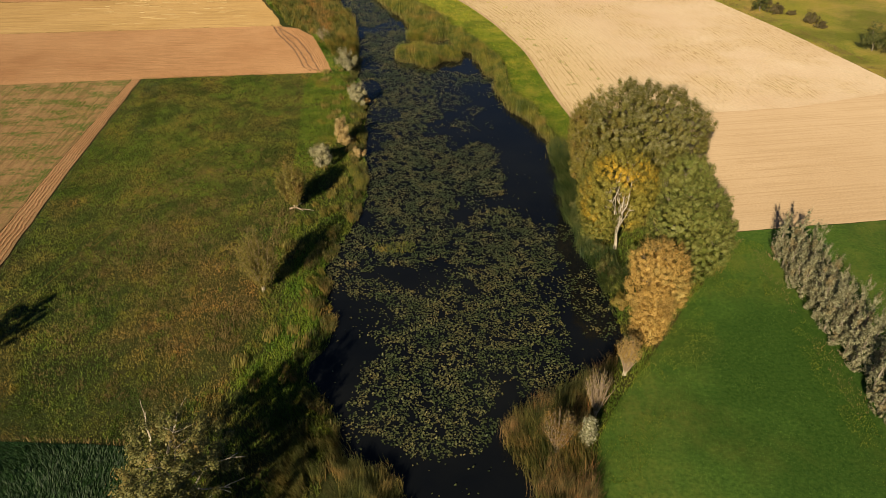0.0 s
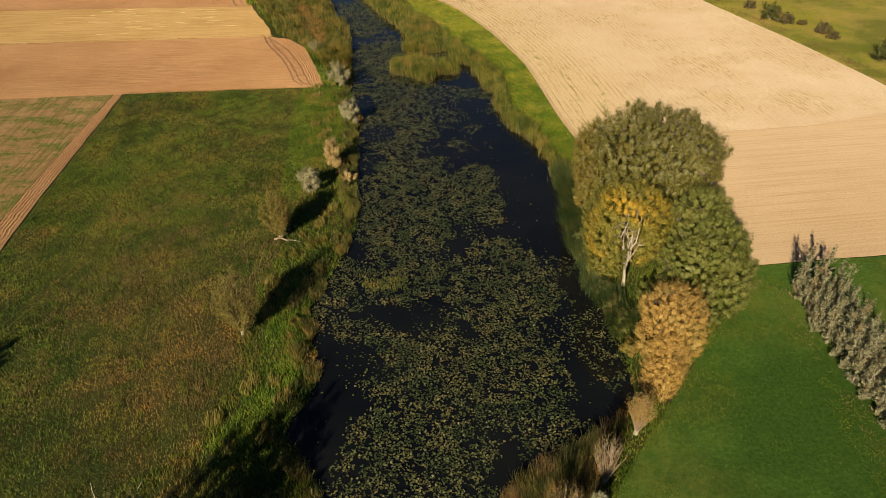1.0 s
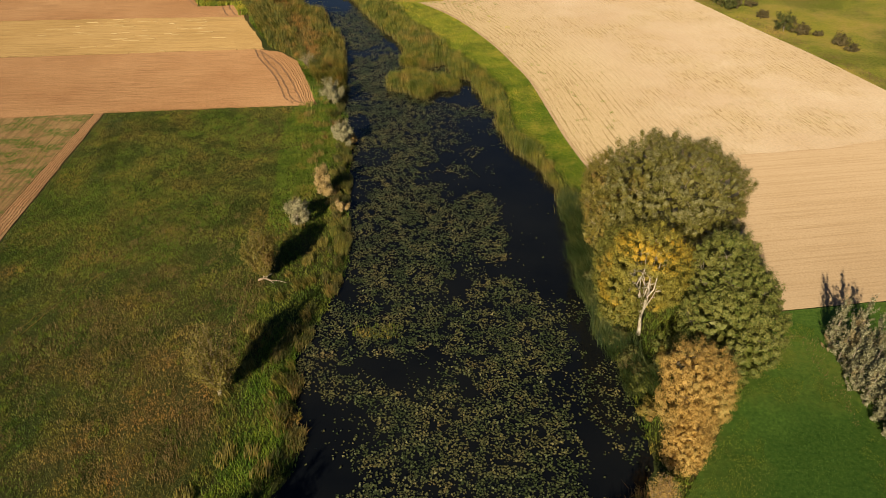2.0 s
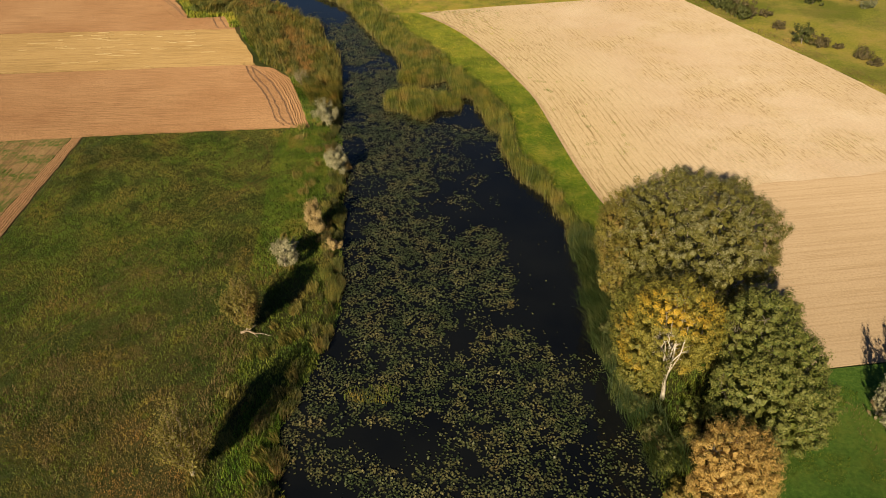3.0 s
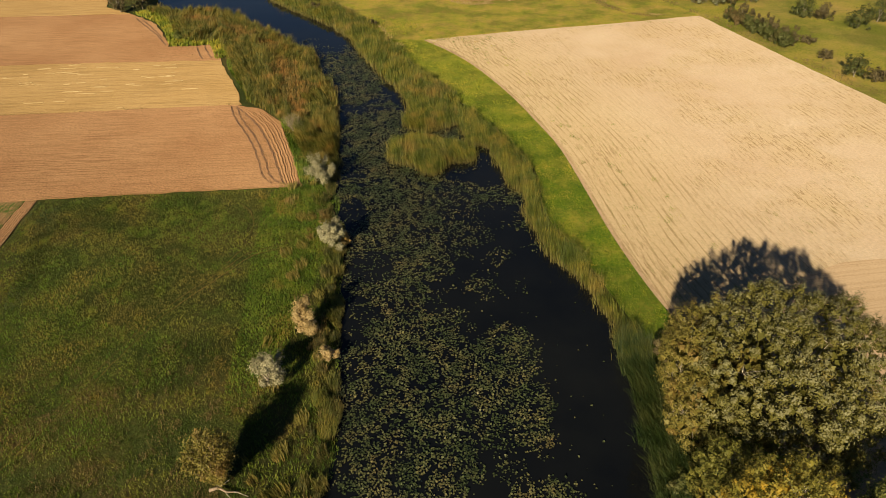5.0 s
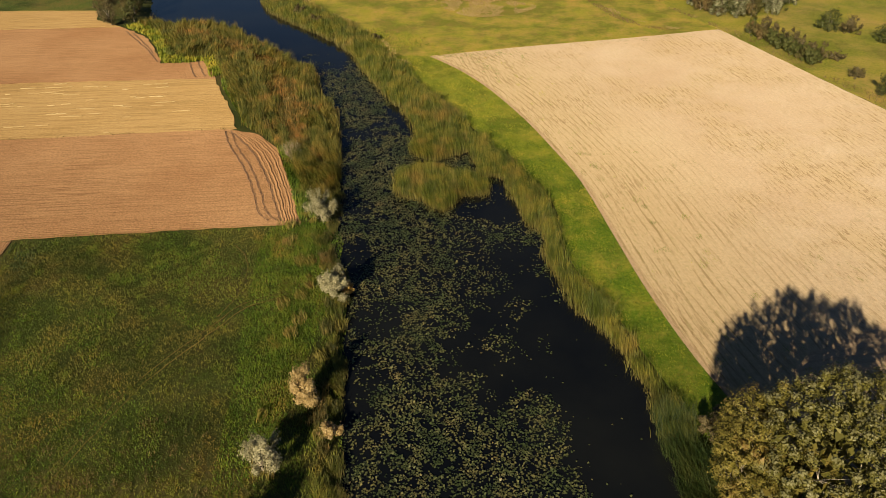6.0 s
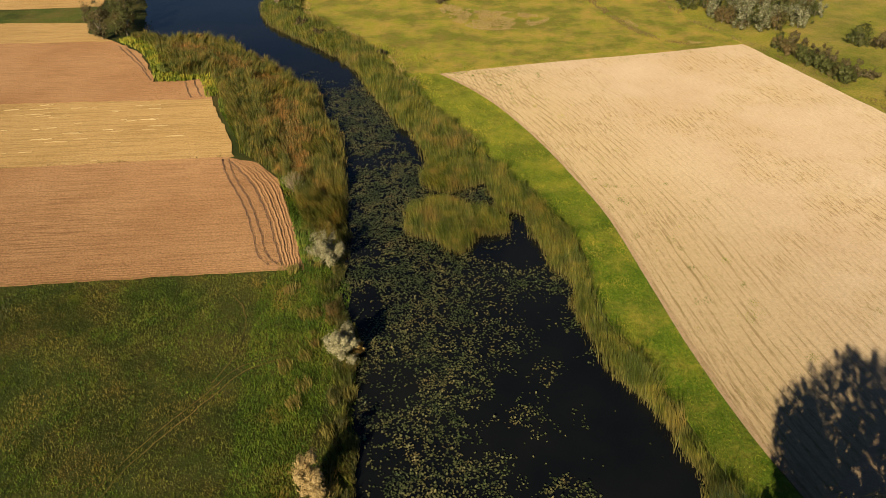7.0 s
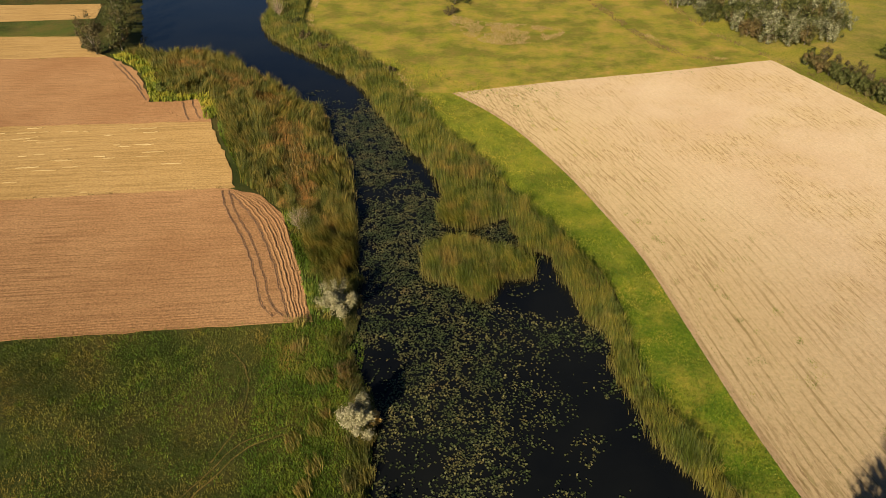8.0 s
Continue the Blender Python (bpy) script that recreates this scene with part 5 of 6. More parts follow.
stems("green_grass", curve([(-25, 56), (-22.4, 64), (-22.4, 84), (-18.4, 84), (-16.8, 66), (-18.5, 58)], 2, True), 44, 0.5, 0.065, FRESH, "fresher green grass along the bank", "grass", lean=0.6, wild=1.6, seed=227)
stems("dry_grass", straight([(-50, 52), (-27, 56), (-24, 66), (-24, 106), (-40, 112), (-52, 90)], 3), 14, 0.42, 0.07, DRY_TUFT, "rusty dry weeds standing in the meadow", "grass", lean=0.5, flow=0.5, wild=1.6, seed=217,
      keep=lambda x, y: (ripple(x, y, 0.5, 4) + 0.7 * ripple(x, y, 0.17, 2) > 0.25) & off_track(x, y))
stems("tall_grass", curve([(-69, 151), (-66.5, 151.5), (-62, 138), (-59.8, 125), (-61.8, 124.5), (-65.5, 138)], 2, True), 26, 0.45, 0.08, DEEP_REED, "strip of darker, taller grass in the meadow", "grass", lean=0.5, seed=218)
stems("dry_grass", straight([(-61, 48.4), (-45, 48.3), (-33.5, 47.7), (-33.5, 48.4), (-45, 49.0), (-61, 49.1)], 3), 22, 0.5, 0.08, DRY_TUFT, "line of orange dry grass at the edge of the crop", "grass", seed=219)
# Dark blades added here to paint the shaded step beside the soil.
stems("tall_grass", straight([(-64.9, 80), (-67.8, 110), (-70.7, 153), (-70.0, 153), (-67.0, 110), (-64.1, 80), (-61.6, 50), (-62.4, 50)], 3), 22, 0.5, 0.08, DEEP_REED, "dark grass standing in for the shaded edge of the ploughed strip", "grass", lean=0.5, seed=225, wild=1.6)
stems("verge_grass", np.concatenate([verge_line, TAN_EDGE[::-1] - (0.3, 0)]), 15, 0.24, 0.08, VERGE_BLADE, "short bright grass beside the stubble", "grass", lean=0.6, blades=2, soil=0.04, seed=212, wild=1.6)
stems("crop_leaves", straight([(-61, 48.2), (-48.5, 48.0), (-34, 47.4), (-30.5, 40), (-30, 36), (-61, 36)], 3), 24, 0.36, 0.12, ROOT_LEAF, "broad dark green leaves of a root crop", "crop", lean=0.8, blades=2, soil=0.04, seed=213)
stems("crop_leaves", straight([(45, 88), (70, 91), (70, 36), (15, 36), (15.4, 41.4), (17.4, 48.5), (21.2, 55), (27, 62.5), (31.5, 69), (36.4, 75)], 3), 24, 0.12, 0.055, CROP_LEAF, "short green blades of young crop", "crop", lean=0.8, wild=1.6, soil=0.04, seed=220)
stems("rough_grass", curve([(-7.7, 297), (-4.7, 281), (4, 268.5), (17.7, 270), (25.1, 278.5), (15, 285), (2.1, 288.5)], 2, True), 50, 0.45, 0.12, STRAW_LEAF, "pale dry sedge in a hollow of the pasture", "grass", lean=0.7, wild=1.4, seed=221, keep=lambda x, y: ripple(x, y, 0.4, 4) + 0.5 * ripple(x, y, 1.2, 7) > -0.5)
stems("rough_grass", np.concatenate([reed_line[reed_line[:, 1] > 225] + (1.0, 0), reed_line[reed_line[:, 1] > 225][::-1] + (3.4, 0)]), 16, 0.6, 0.10, STRAW_LEAF, "straw-coloured grass behind the reeds", "grass", lean=0.6, wild=1.2, seed=222, keep=lambda x, y: ripple(x, y, 0.3, 4) > -0.35)


stems("rough_grass", straight([(71, 256), (73.5, 256), (68, 272), (62.5, 300), (61, 320), (58.5, 320), (59.5, 300), (65, 272)], 3), 9, 0.7, 0.10, DRY_TUFT, "brown rough grass along the pasture's edge", "grass", lean=0.5, seed=230, keep=lambda x, y: ripple(x, y, 0.4, 7) > -0.2)


gold = straight([(-48.4, 194.2), (-50.2, 200), (-56.8, 214.7), (-59.4, 220.8), (-101, 219.5), (-125, 218), (-125, 187.5), (-85, 190.8)], 3)


def straw_rows():
    """Short ragged windrows of straw that lie along the stubble."""
    r = np.random.default_rng(77)
    v, f = [], []
    while len(v) < 1100:
        x, y = r.uniform(-112, -55), r.uniform(192, 219.5)
        if not inside(gold, np.array([x]), np.array([y]))[0] or r.uniform() > (y - 186) / 34 or x + 0.5 * (y - 200) > -57:
            continue
        y = round((y - 0.075 * x) / 2.6) * 2.6 + 0.075 * x + r.normal(0, 0.45)
        steps = int(r.integers(4, 12))
        start = len(v)
        for i in range(steps):
            w = 0.10 * math.sin(math.pi * (i + 0.6) / (steps + 0.2)) * r.uniform(0.5, 1.3)
            px, py = x + i * 0.42, y + i * 0.032 + r.normal(0, 0.05)
            v += [(px, py - w, 0.05), (px + 0.1, py, 0.10 + 0.16 * r.uniform(0.3, 1)), (px, py + w, 0.05)]
            if i:
                k = start + i * 3
                f += [(k - 3, k, k + 1, k - 2), (k - 2, k + 1, k + 2, k - 1)]
    tagged(solid("straw_rows", v, f, BRIGHT_STRAW), "pale straw lying in broken rows on the stubble", "straw", "", "stuff")


straw_rows()
stems("dry_grass", straight([(-125, 186.6), (-85, 189.9), (-48, 193.4), (-48, 193.9), (-85, 190.5), (-125, 187.3)], 3), 12, 0.3, 0.09, DRY_TUFT, "brown grass on the seam between two fields", "grass", wild=1.6, soil=0.04, seed=232, keep=lambda x, y: ripple(x, y, 0.6, 5) > -0.3)
stems("dry_grass", straight([(-71, 153.5), (-45, 155.7), (-27.5, 157.0), (-27.5, 157.8), (-45, 156.6), (-71, 154.4)], 3), 14, 0.4, 0.08, TUFT, "ragged grass along the brown field", "grass", wild=1.6, seed=233)
stems("dry_grass", straight([(45.8, 84), (48.4, 84), (48.6, 40), (46.4, 40)], 3), 10, 0.3, 0.07, DRY_TUFT, "yellowed grass at the foot of the poplar row", "grass", wild=1.6, soil=0.04, seed=234, keep=lambda x, y: ripple(x, y, 0.5, 5) > -0.1)
stems("bank_herbs", curve([(13.6, 44), (15, 42), (17.2, 48.6), (21.2, 55), (26.8, 62.3), (24.6, 64), (19.4, 57.8), (16, 51.5)], 1.5, True), 40, 0.5, 0.07, HERB, "rough green grass at the foot of the pollards", "grass", wild=1.6, seed=251)
crop_edge = curve([(14.6, 38), (15.4, 44), (17.4, 49), (21.2, 55.4), (27, 62.6), (31.6, 69), (36.6, 75.2), (45, 87.5)], 2)
stems("dry_grass", np.concatenate([crop_edge - (2.8, -1.8), crop_edge[::-1] + (0.9, -0.6)]), 40, 0.4, 0.07, HERB, "rough grass between crop and bank", "grass", wild=1.6, seed=235, keep=lambda x, y: ripple(x, y, 0.5, 5) > -0.3)
stems("dry_grass", np.concatenate([crop_edge + (0.6, -0.4), crop_edge[::-1] + (4.4, -2.8)]), 30, 0.2, 0.08, MARGIN, "yellowish thin margin of the crop", "grass", wild=1.6, soil=0.04, seed=243, keep=lambda x, y: ripple(x, y, 0.3, 5) + 0.8 * ripple(x, y, 1.4, 2) > 0.1)
stems("dry_grass", straight([(44.0, 86), (47.6, 84), (47.8, 40), (44.6, 40)], 3), 26, 0.2, 0.08, MARGIN, "yellowish thin crop beside the poplars", "grass", wild=1.6, soil=0.04, seed=244, keep=lambda x, y: ripple(x, y, 0.3, 5) + 0.8 * ripple(x, y, 1.4, 2) > 0.1)
stems("rough_grass", curve([(-19, 226), (-12, 228), (-4, 232), (2, 240), (-8, 250), (-18, 256), (-26, 256)], 2, True), 9, 0.4, 0.10, VERGE_BLADE, "yellow-green rough grass at the corner of the stubble", "grass", wild=1.6, soil=0.04, seed=236, keep=lambda x, y: ripple(x, y, 0.3, 5) + 0.5 * ripple(x, y, 1.0, 2) > -0.45)


east_edge = straight([(73.4, 253.6), (84.0, 219.2), (95.0, 185), (103.2, 152.4), (106.4, 153.2), (98.4, 186), (87.4, 220.4), (76.6, 254.4)], 3)
stems("rough_grass", east_edge, 11, 0.6, 0.11, DRY_TUFT, "rusty rough grass along the stubble's edge", "grass", lean=0.6, wild=1.4, seed=253, keep=lambda x, y: ripple(x, y, 0.25, 5) + 0.6 * ripple(x, y, 0.9, 2) > -0.3)
north_edge = straight([(-6, 234.8), (19.6, 241.2), (47.7, 246.9), (71.5, 252.8), (72.5, 249.5), (48, 243.4), (20, 237.2), (-2, 230.5)], 3)
stems("field_weeds", north_edge, 14, 0.16, 0.10, HERB, "low green weeds along the stubble's far end", "weeds", wild=1.6, soil=0.04, seed=237, keep=lambda x, y: ripple(x, y, 0.16, 5) + 0.7 * ripple(x, y, 0.9, 2) > 0.28)
weedy = straight([(-74.5, 150), (-100, 148), (-125, 147), (-125, 75), (-71.5, 75), (-73.5, 110)], 3)
stems("field_weeds", weedy, 16, 0.2, 0.10, HERB, "green regrowth in patches on the brown soil", "weeds", wild=1.6, soil=0.04, seed=238, keep=lambda x, y: (ripple(x * 0.35, y, 0.28, 6) + 0.6 * ripple(x, y, 0.6, 3) > 0.15) & (np.mod(x + 0.03 * y, 0.9) < 0.6))
for side in (0.3, 1.0, 1.9):
    edge = TAN_EDGE[::3] + (side, 0.2)
    stems("field_weeds", np.concatenate([edge, edge[::-1] + (0.28, 0.1)]), 12, 0.14, 0.09, OLIVE_LEAF, "weeds and straw in the outer drill rows", "weeds", wild=1.6, soil=0.04, seed=int(240 + side * 10), keep=lambda x, y: ripple(x, y, 0.4, 5) > -0.1)


weed_strip = np.concatenate([TAN_EDGE[::2] + (2.0, 0.5), TAN_EDGE[::-2] + (15.0, 4.0)])
stems("field_weeds", weed_strip, 26, 0.14, 0.09, VERGE_BLADE, "green weeds in small patches between the drill rows", "weeds", lean=0.7, wild=1.6, soil=0.04, seed=254, keep=clumps_in(weed_strip, 55, 0.25, 0.8, 62))
corner = np.array([(-3, 233), (16, 239), (22, 222), (8, 219)])
stems("field_weeds", corner, 26, 0.14, 0.09, HERB, "green weeds in the corner of the stubble", "weeds", lean=0.7, wild=1.6, soil=0.04, seed=255, keep=clumps_in(corner, 26, 0.3, 0.9, 63))


STUBBLE = foliage("stubble_stalk", (0.300, 0.216, 0.110), (0.385, 0.282, 0.155), (0.450, 0.340, 0.200), (0.300, 0.250, 0.090), 0.60, 0.06, 0.1, 0.0)


FIELD_EAST = np.array([(-6.9, 235.3), (19.6, 242), (47.7, 247.7), (72.6, 253.9), (83.2, 219), (94.3, 184.6), (102.6, 151.9), (98.3, 143.6), (74, 136), (56.4, 133.5), (42, 127), (30.2, 117), (26.6, 130), (22.8, 155), (17.9, 181.6), (6.4, 214.4)])


def flat_blades(name, v, material, label, category):
    """Many separate three-cornered blades as one mesh: v holds three corners each."""
    k = len(v)
    me = bpy.data.meshes.new(name)
    me.vertices.add(k * 3)
    me.vertices.foreach_set("co", np.ascontiguousarray(v).ravel())
    me.loops.add(k * 3)
    me.loops.foreach_set("vertex_index", np.arange(k * 3, dtype=np.int32))
    me.polygons.add(k)
    me.polygons.foreach_set("loop_start", np.arange(0, k * 3, 3, dtype=np.int32))
    me.update(calc_edges=True)
    me.materials.append(material)
    return tagged(new(name, me), label, category, "", "stuff")


def stubble_rows():
    """Cut stalks and weeds in drill rows: along the verge beside it, straight further in, thick in drifts."""
    r = np.random.default_rng(88)
    k = 640000
    x, y = r.uniform(-6, 102, k), r.uniform(118, 253, k)
    ok = inside(FIELD_EAST, x, y)
    x, y = x[ok], y[ok]
    off = gap(TAN_EDGE, x, y, False)
    c, s = math.cos(radians(10)), math.sin(radians(10))
    lane = x * c + y * s
    drift = np.clip((ripple(x, y, 0.12, 6) + 0.6 * ripple(x, y, 0.35, 2)) * 1.3, 0, 1)
    phase = np.where(off < 14, off, lane) / 0.62
    row = np.abs(phase - np.round(phase)) * 0.62
    rim = np.clip(1 - gap(FIELD_EAST, x, y) / 8, 0, 1)
    chance = np.where(row < 0.11, 0.55 + 0.3 * drift + 0.3 * rim, 0.02 + 0.05 * drift)
    ok = (r.uniform(0, 1, len(x)) < chance) & (off > 0.8)
    x, y = x[ok], y[ok]
    k = len(x)
    face, w, h = r.uniform(0, 6.283, k), r.uniform(0.03, 0.07, k), r.uniform(0.04, 0.11, k)
    fx, fy, lx, ly = np.cos(face) * w, np.sin(face) * w, r.normal(0, 0.04, k), r.normal(0, 0.04, k)
    z = np.full(k, 0.045)
    v = np.stack([x - fx, y - fy, z, x + fx, y + fy, z, x + lx, y + ly, z + h], 1)
    flat_blades("stubble_stalks", v, STUBBLE, "cut straw stalks standing in drill rows on pale soil", "stubble")


stubble_rows()


ditch = curve([(36.9, 309), (41.1, 291.6), (42.9, 280.8), (45.2, 272.8), (47.3, 265.5), (51.1, 259.8), (56, 255.6), (60.5, 253.6)], 2)
ditch_strip = np.concatenate([ditch - (0.9, 0.5), ditch[::-1] + (1.3, 0.8)])
stems("rough_grass", ditch_strip, 22, 0.45, 0.10, DRY_TUFT, "brown rough grass along a ditch in the pasture", "grass", lean=0.5, wild=1.2, soil=0.0, seed=247, keep=lambda x, y: ripple(x, y, 0.5, 7) > -0.6)
stems("rough_grass", ditch_strip + (1.4, 0.9), 24, 0.4, 0.10, STRAW_LEAF, "pale straw-coloured grass beside the ditch", "grass", lean=0.5, wild=1.4, soil=0.0, seed=248, keep=lambda x, y: (ripple(x, y, 0.35, 2) > 0.1) & (y < 275))


# ---- wheel tracks and plough ridges ----
def ridge(name, points, profile, material, label, parent=None, z=0.06):
    """A strip of raised or hollowed earth along a line; the profile gives offsets and heights."""
    p = curve(points, 0.5)
    d = np.gradient(p, axis=0)
    d /= np.linalg.norm(d, axis=1, keepdims=True)
    side = np.stack([d[:, 1], -d[:, 0]], 1)
    p = p + side * (0.10 * ripple(p[:, 0], p[:, 1], 0.8, 3) + 0.07 * ripple(p[:, 0], p[:, 1], 2.6, 6))[:, None]
    v, f, k = [], [], len(profile)
    for i, (q, w) in enumerate(zip(p, side)):
        for o, h in profile:
            o2 = o * (1 + 0.25 * noise.noise((q[0], q[1], o)))
            v.append((q[0] + w[0] * o2, q[1] + w[1] * o2, z + h * (1 + 1.1 * noise.noise((q[0] * 1.9, q[1] * 1.9, 5 + o)))))
        if i:
            f += [((i - 1) * k + j, (i - 1) * k + j + 1, i * k + j + 1, i * k + j) for j in range(k - 1)]
    return tagged(solid(name, v, f, material, parent), label, "furrow", "", "structure")


RUT = [(-0.24, -0.02), (-0.13, 0.04), (0.0, -0.01), (0.10, 0.07), (0.24, -0.02)]
HUMP = [(-0.38, -0.03), (-0.16, 0.13), (0.04, 0.15), (0.30, -0.03)]
track_one = np.array([(-47.7, 192.4), (-45.3, 186.3), (-41.6, 179.4), (-38.7, 173.2), (-35.8, 166.1), (-34.1, 161.1), (-32.0, 158.6)])
track_two = np.array([(-46.4, 192.2), (-42.4, 186.6), (-38.9, 180.8), (-35.7, 174.0), (-33.3, 167.8), (-31.6, 162.8), (-30.0, 158.4)])
field_end = np.array([(-45.0, 192.4), (-39.8, 189.0), (-35.4, 183.2), (-32.4, 175.6), (-30.0, 168.8), (-28.4, 163.4), (-27.2, 158.2)])
for line in (track_one, track_one + (1.25, 0.1), track_two):
    ridge("wheel_rut", line, RUT, RUT_SOIL, "deep wheel rut in brown soil")
for q in (0.15, 0.33, 0.46, 0.64, 0.77, 0.93):
    ridge("plough_ridge", track_two * (1 - q) + field_end * q, [(o * 0.6, h * (0.8 + 0.4 * math.sin(q * 40))) for o, h in HUMP], BROWN_SOIL, "plough ridge along the end of the field")
for q in range(5):
    ridge("plough_ridge", [(-170, 146.6 + q * 0.55), (-102.5, 151.0 + q * 0.55), (-71.2, 154.6 + q * 0.55), (-45.2, 156.9 + q * 0.55), (-32.5, 158.0 + q * 0.45)], [(o, h * 0.3) for o, h in HUMP], BROWN_SOIL, "low plough ridge along the meadow")


def clods(outline, count, least, most, label, seed):
    """Lumps of turned earth: three-sided, uneven, half sunk in the soil."""
    r = np.random.default_rng(seed)
    lo, hi = outline.min(0), outline.max(0)
    x, y = r.uniform(lo[0], hi[0], count), r.uniform(lo[1], hi[1], count)
    ok = inside(outline, x, y)
    x, y = x[ok], y[ok]
    k = len(x)
    size, turn = r.uniform(least, most, k), r.uniform(0, 6.283, k)
    top = np.stack([x + r.normal(0, 0.2, k) * size, y + r.normal(0, 0.2, k) * size, 0.05 + size * r.uniform(0.5, 0.9, k)], 1)
    foot = [np.stack([x + np.cos(turn + a) * size, y + np.sin(turn + a) * size, np.full(k, 0.035)], 1) for a in (0.0, 2.2, 4.1)]
    v = np.concatenate([np.concatenate([foot[a], foot[b], top], 1) for a, b in ((0, 1), (1, 2), (2, 0))])
    flat_blades("soil_clods", v, BROWN_SOIL, label, "soil")


clods(np.concatenate([track_one, field_end[::-1]]), 5200, 0.08, 0.22, "lumps of turned brown earth at the field's end", 301)
clods(np.array([(-110, 150.6), (-71, 154.2), (-45, 156.6), (-33, 158.4), (-36, 168), (-46, 188), (-85, 188), (-110, 186)]), 15000, 0.05, 0.13, "small crumbs of harrowed brown earth", 302)
clods(np.array([(-93, 259), (-75, 232), (-60, 222), (-70, 221.6), (-84, 240), (-100, 259)]), 1800, 0.10, 0.24, "lumps of turned brown earth on the further field", 303)
path_left, path_right = np.array([(-65.6, 40), (-69.4, 80), (-71.5, 110), (-73.2, 153.2)]), np.array([(-62.2, 40), (-65.4, 80), (-68.4, 110), (-71.3, 153.3)])
for q in (0.12, 0.3, 0.48, 0.66, 0.84):
    ridge("plough_ridge", path_left * (1 - q) + path_right * q, [(o * 0.7, h * 0.55) for o, h in HUMP], BROWN_SOIL, "plough ridge in the strip beside the meadow")
for line in (((-93, 258.5), (-88.3, 252.1), (-81.3, 242.6), (-75.4, 233.2)), ((-90.5, 257), (-84.5, 248.5), (-78.6, 239.5)), ((-67, 232), (-65, 227.5), (-62.6, 222.5)), ((-65, 233), (-63, 228), (-60.6, 223))):
    ridge("wheel_rut", line, RUT, RUT_SOIL, "deep wheel rut in brown soil")
for line, wide in ((WHEELS[::2] + (0.45, -0.22), 0.09), (WHEELS[::2] - (0.45, -0.22), 0.07), (TURN_MARK, 0.10)):
    ridge("wheel_track", line, [(-wide, 0.0), (0, 0.02), (wide, 0.0)], TRACK_GRASS, "faint wheel track pressed into the meadow", z=0.0)


# ---- lily pads ----
# mats of leaves and stretches of open water between them: middle, half widths, strength
PADS_SOUTH = [(9.2, 85.5, 8.1, 10.7, 0.72), (-5.7, 108.7, 9.1, 16.5, 0.66), (7.0, 111.0, 6.6, 10.1, 0.62), (-7.5, 127.7, 3.6, 5.0, 0.5), (-5.2, 87.2, 6.4, 5.8, 0.62), (-14.7, 84.5, 4.2, 7.7, 0.5),
              (-2.1, 69.1, 9.1, 7.7, 0.7), (10.6, 65.9, 5.3, 10.1, 0.66), (-2.4, 56.6, 8.5, 8.9, 0.72), (-0.2, 51.1, 5.4, 4.6, 0.6), (-10.4, 75.9, 5.0, 2.9, 0.45), (20.9, 72.7, 4.3, 7.3, 0.3)]
PADS_MIDDLE = [(-3.9, 155.1, 6.2, 8.3, 0.5), (-5.4, 136.7, 5.1, 5.6, 0.45), (4.6, 154.0, 4.5, 5.1, 0.4), (19.8, 120.8, 2.9, 2.0, 0.5), (10.9, 147.2, 2.2, 2.9, 0.4), (16.0, 134.2, 2.0, 2.5, 0.4),
               (-2.7, 149.5, 8.4, 13.4, 0.4), (-11.8, 140.4, 6.2, 15.2, 0.45), (-12.6, 148.8, 2.4, 7.2, 0.6), (-3.5, 150.9, 3.2, 5.0, 0.45), (-5.8, 137.1, 4.3, 6.6, 0.5), (9.1, 155.8, 3.0, 3.3, 0.4), (2.6, 154.2, 3.3, 1.6, 0.35)]
PADS_NORTH = [(-15.8, 168.2, 6.3, 29.0, 0.62), (-23.3, 211.9, 7.2, 19.8, 0.85), (-15.3, 179.0, 7.6, 12.0, 0.85), (-8.7, 161.0, 7.8, 7.2, 0.6), (-19.2, 157.1, 2.9, 3.1, 0.75), (-1.1, 177.0, 6.6, 4.7, 0.7), (-33.5, 223.2, 7.2, 7.2, 0.4)]
OPEN_WATER = [(-3.0, 78.9, 4.1, 2.8, 0.8), (-10.5, 70.0, 3.8, 3.6, 0.9), (-13.2, 59.8, 3.0, 5.8, 0.9), (-15.0, 70.0, 3.0, 5.0, 0.9), (18.3, 62.9, 3.0, 2.5, 0.8), (5.7, 90.3, 2.7, 2.7, 0.5), (17.0, 102.9, 3.9, 12.5, 1), (15.0, 120.4, 5.2, 24.9, 1), (-12.1, 134.8, 3.2, 4.0, 0.8),
              (4.1, 135.2, 6.0, 11.4, 0.35), (6.5, 148.7, 5.5, 3.8, 0.8), (-0.3, 153.6, 2.7, 10.5, 0.5), (-17.2, 149.6, 2.5, 5.4, 0.9), (-18.4, 192.3, 5.0, 1.7, 0.8), (1.2, 137.3, 3.4, 7.5, 0.4), (7.9, 165.6, 3.6, 6.5, 0.7),
              (1.3, 44.4, 7.1, 2.5, 0.8), (-7.2, 46.9, 3.0, 1.5, 0.8), (-18.6, 163.3, 2.8, 3.8, 0.6)]


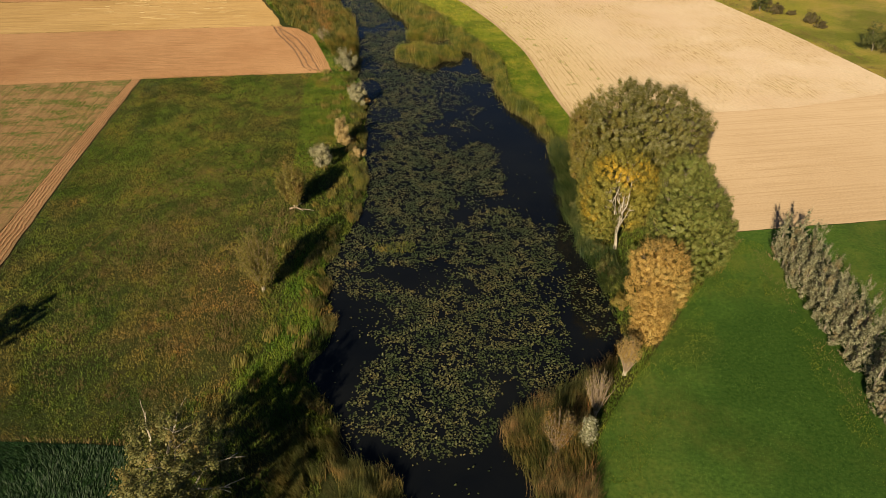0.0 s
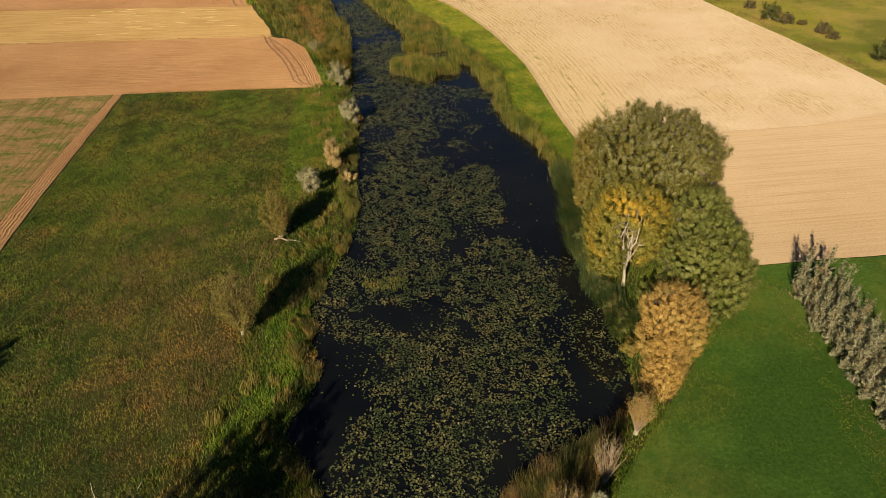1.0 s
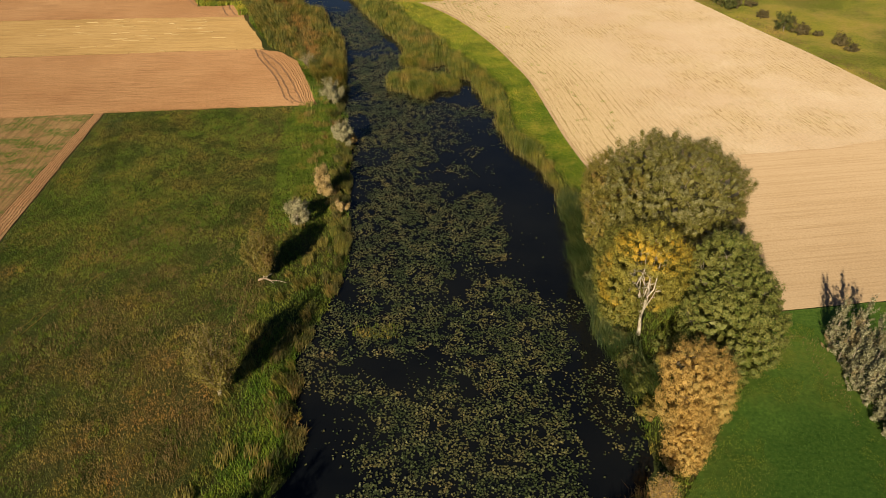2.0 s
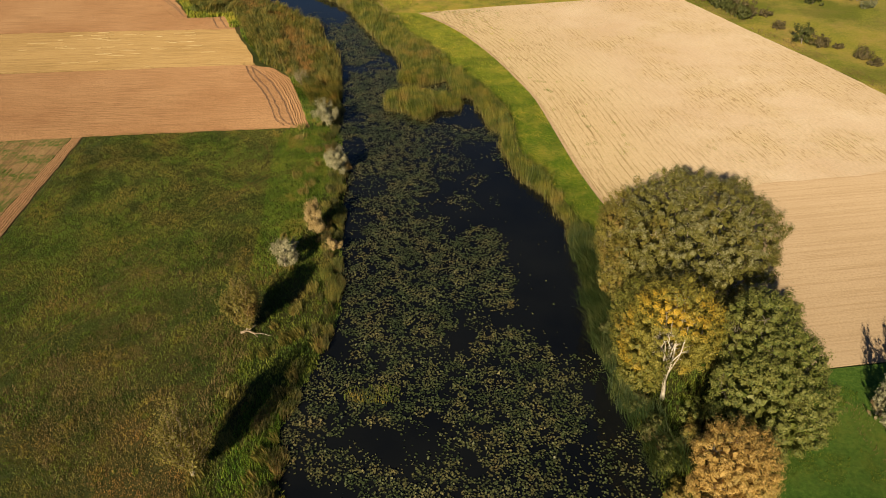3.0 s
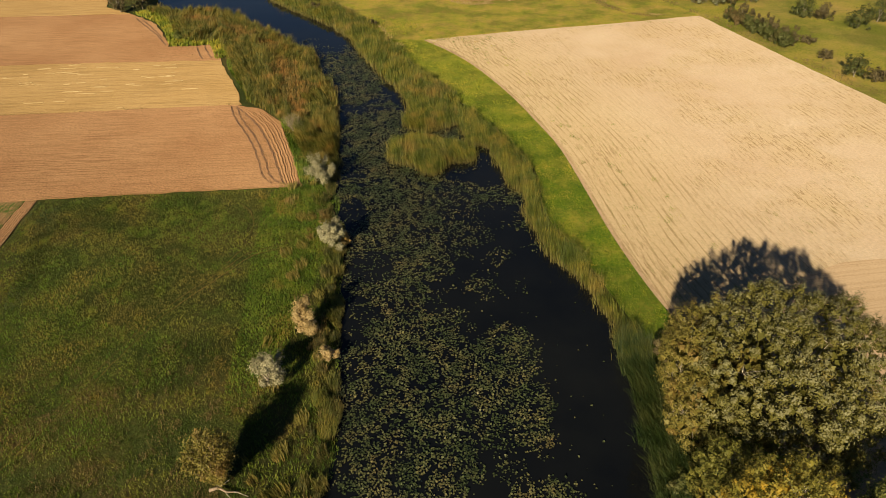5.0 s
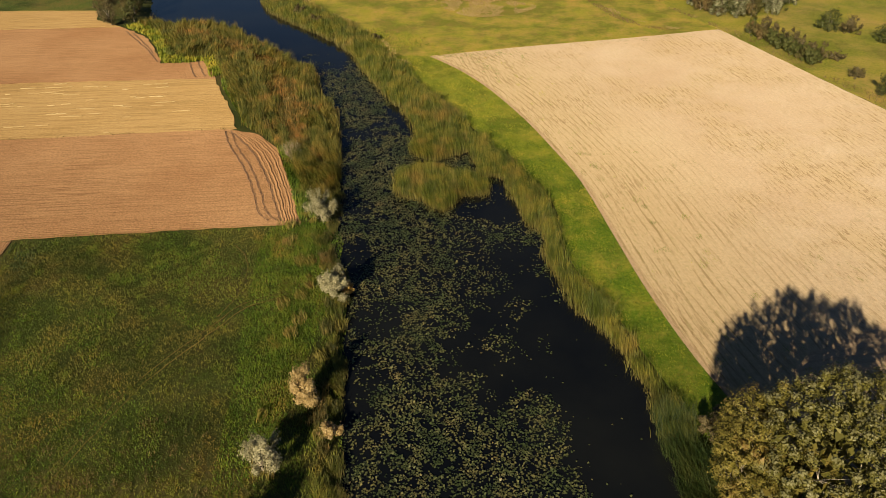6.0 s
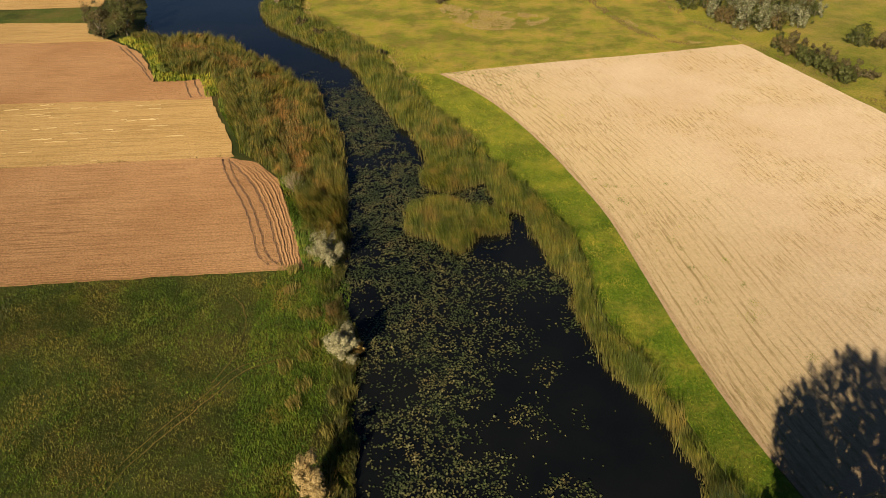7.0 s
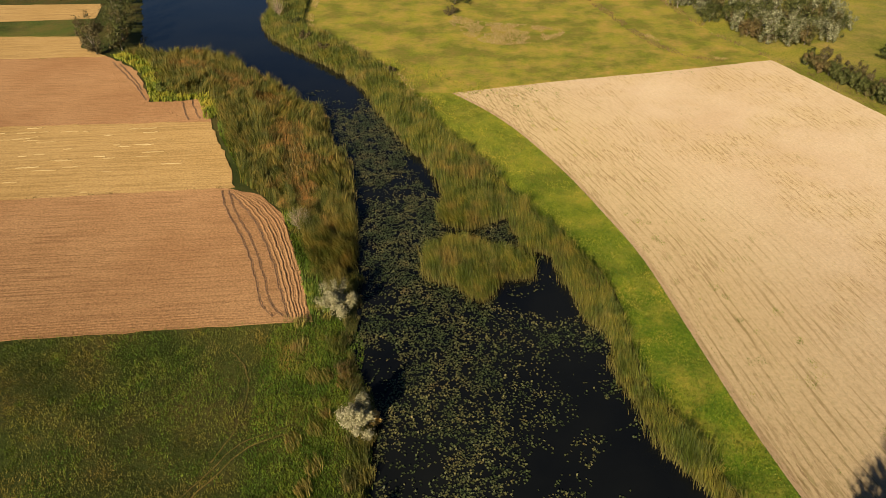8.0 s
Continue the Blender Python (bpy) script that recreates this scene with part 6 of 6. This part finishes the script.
def lily_pads():
    r = np.random.default_rng(300)
    x, y = np.meshgrid(np.arange(-42, 26, 0.205), np.arange(36, 240, 0.205))
    x, y = x.ravel() + r.normal(0, 0.11, x.size), y.ravel() + r.normal(0, 0.11, y.size)
    ok = wet(x, y)
    ok[ok] = np.minimum(gap(RIVER, x[ok], y[ok]), gap(ISLAND, x[ok], y[ok])) > 0.15
    x, y = x[ok], y[ok]
    rough = 0.30 * ripple(x, y, 0.55, 5) + 0.22 * ripple(x, y, 1.5, 8)

    def within(zones):
        best = np.zeros(len(x))
        for cx, cy, rx, ry, gain in zones:
            d = ((x - cx) / rx) ** 2 + ((y - cy) / ry) ** 2 + rough
            best = np.maximum(best, gain * np.clip((1.25 - d) / 0.45, 0, 1))
        return best

    thick = np.maximum(1.6 * within(PADS_SOUTH + PADS_MIDDLE + PADS_NORTH), 0.45 * np.clip(ripple(x, y, 0.45, 3) + 0.5 * ripple(x, y, 1.4, 6) - 0.1, 0, 1))
    clump = 0.45 * ripple(x, y, 1.1, 1) + 0.65 * ripple(x, y, 2.4, 12) + 0.7 * ripple(x, y, 4.6, 4)
    thick = thick * (1 - within(OPEN_WATER)) * np.clip(0.80 + 0.9 * clump, 0.03, 1.25)
    ok = r.uniform(0, 1, len(x)) < np.clip(thick, 0.003, 0.92)
    x, y = x[ok], y[ok]
    k = len(x)
    size = 0.172 * r.uniform(0.6, 1.25, k)
    turn, sides = r.uniform(0, 6.283, k), 5
    tilt, tdir, lift = np.abs(r.normal(0, 0.30, k)), r.uniform(0, 6.283, k), r.uniform(0.005, 0.09, k)
    v = np.empty((k, sides, 3))
    for j in range(sides):
        a = 0.35 + j * (6.283 - 0.7) / (sides - 2) if j < sides - 1 else 0.0
        q = size if j < sides - 1 else size * 0.12
        along, side = math.cos(a) * q, math.sin(a) * q * 0.74
        px, py = along * np.cos(turn) - side * np.sin(turn), along * np.sin(turn) + side * np.cos(turn)
        v[:, j] = np.stack([x + px, y + py, WATER + 0.012 + lift + (px * np.cos(tdir) + py * np.sin(tdir)) * tilt + size * tilt], 1)
    me = bpy.data.meshes.new("lily_pads")
    me.vertices.add(k * sides)
    me.vertices.foreach_set("co", v.ravel())
    me.loops.add(k * sides)
    me.loops.foreach_set("vertex_index", np.arange(k * sides, dtype=np.int32))
    me.polygons.add(k)
    me.polygons.foreach_set("loop_start", np.arange(0, k * sides, sides, dtype=np.int32))
    me.update(calc_edges=True)
    me.materials.append(PAD)
    tagged(new("lily_pads", me), "thousands of olive water-lily leaves floating in drifts", "water lilies", "", "stuff")


lily_pads()
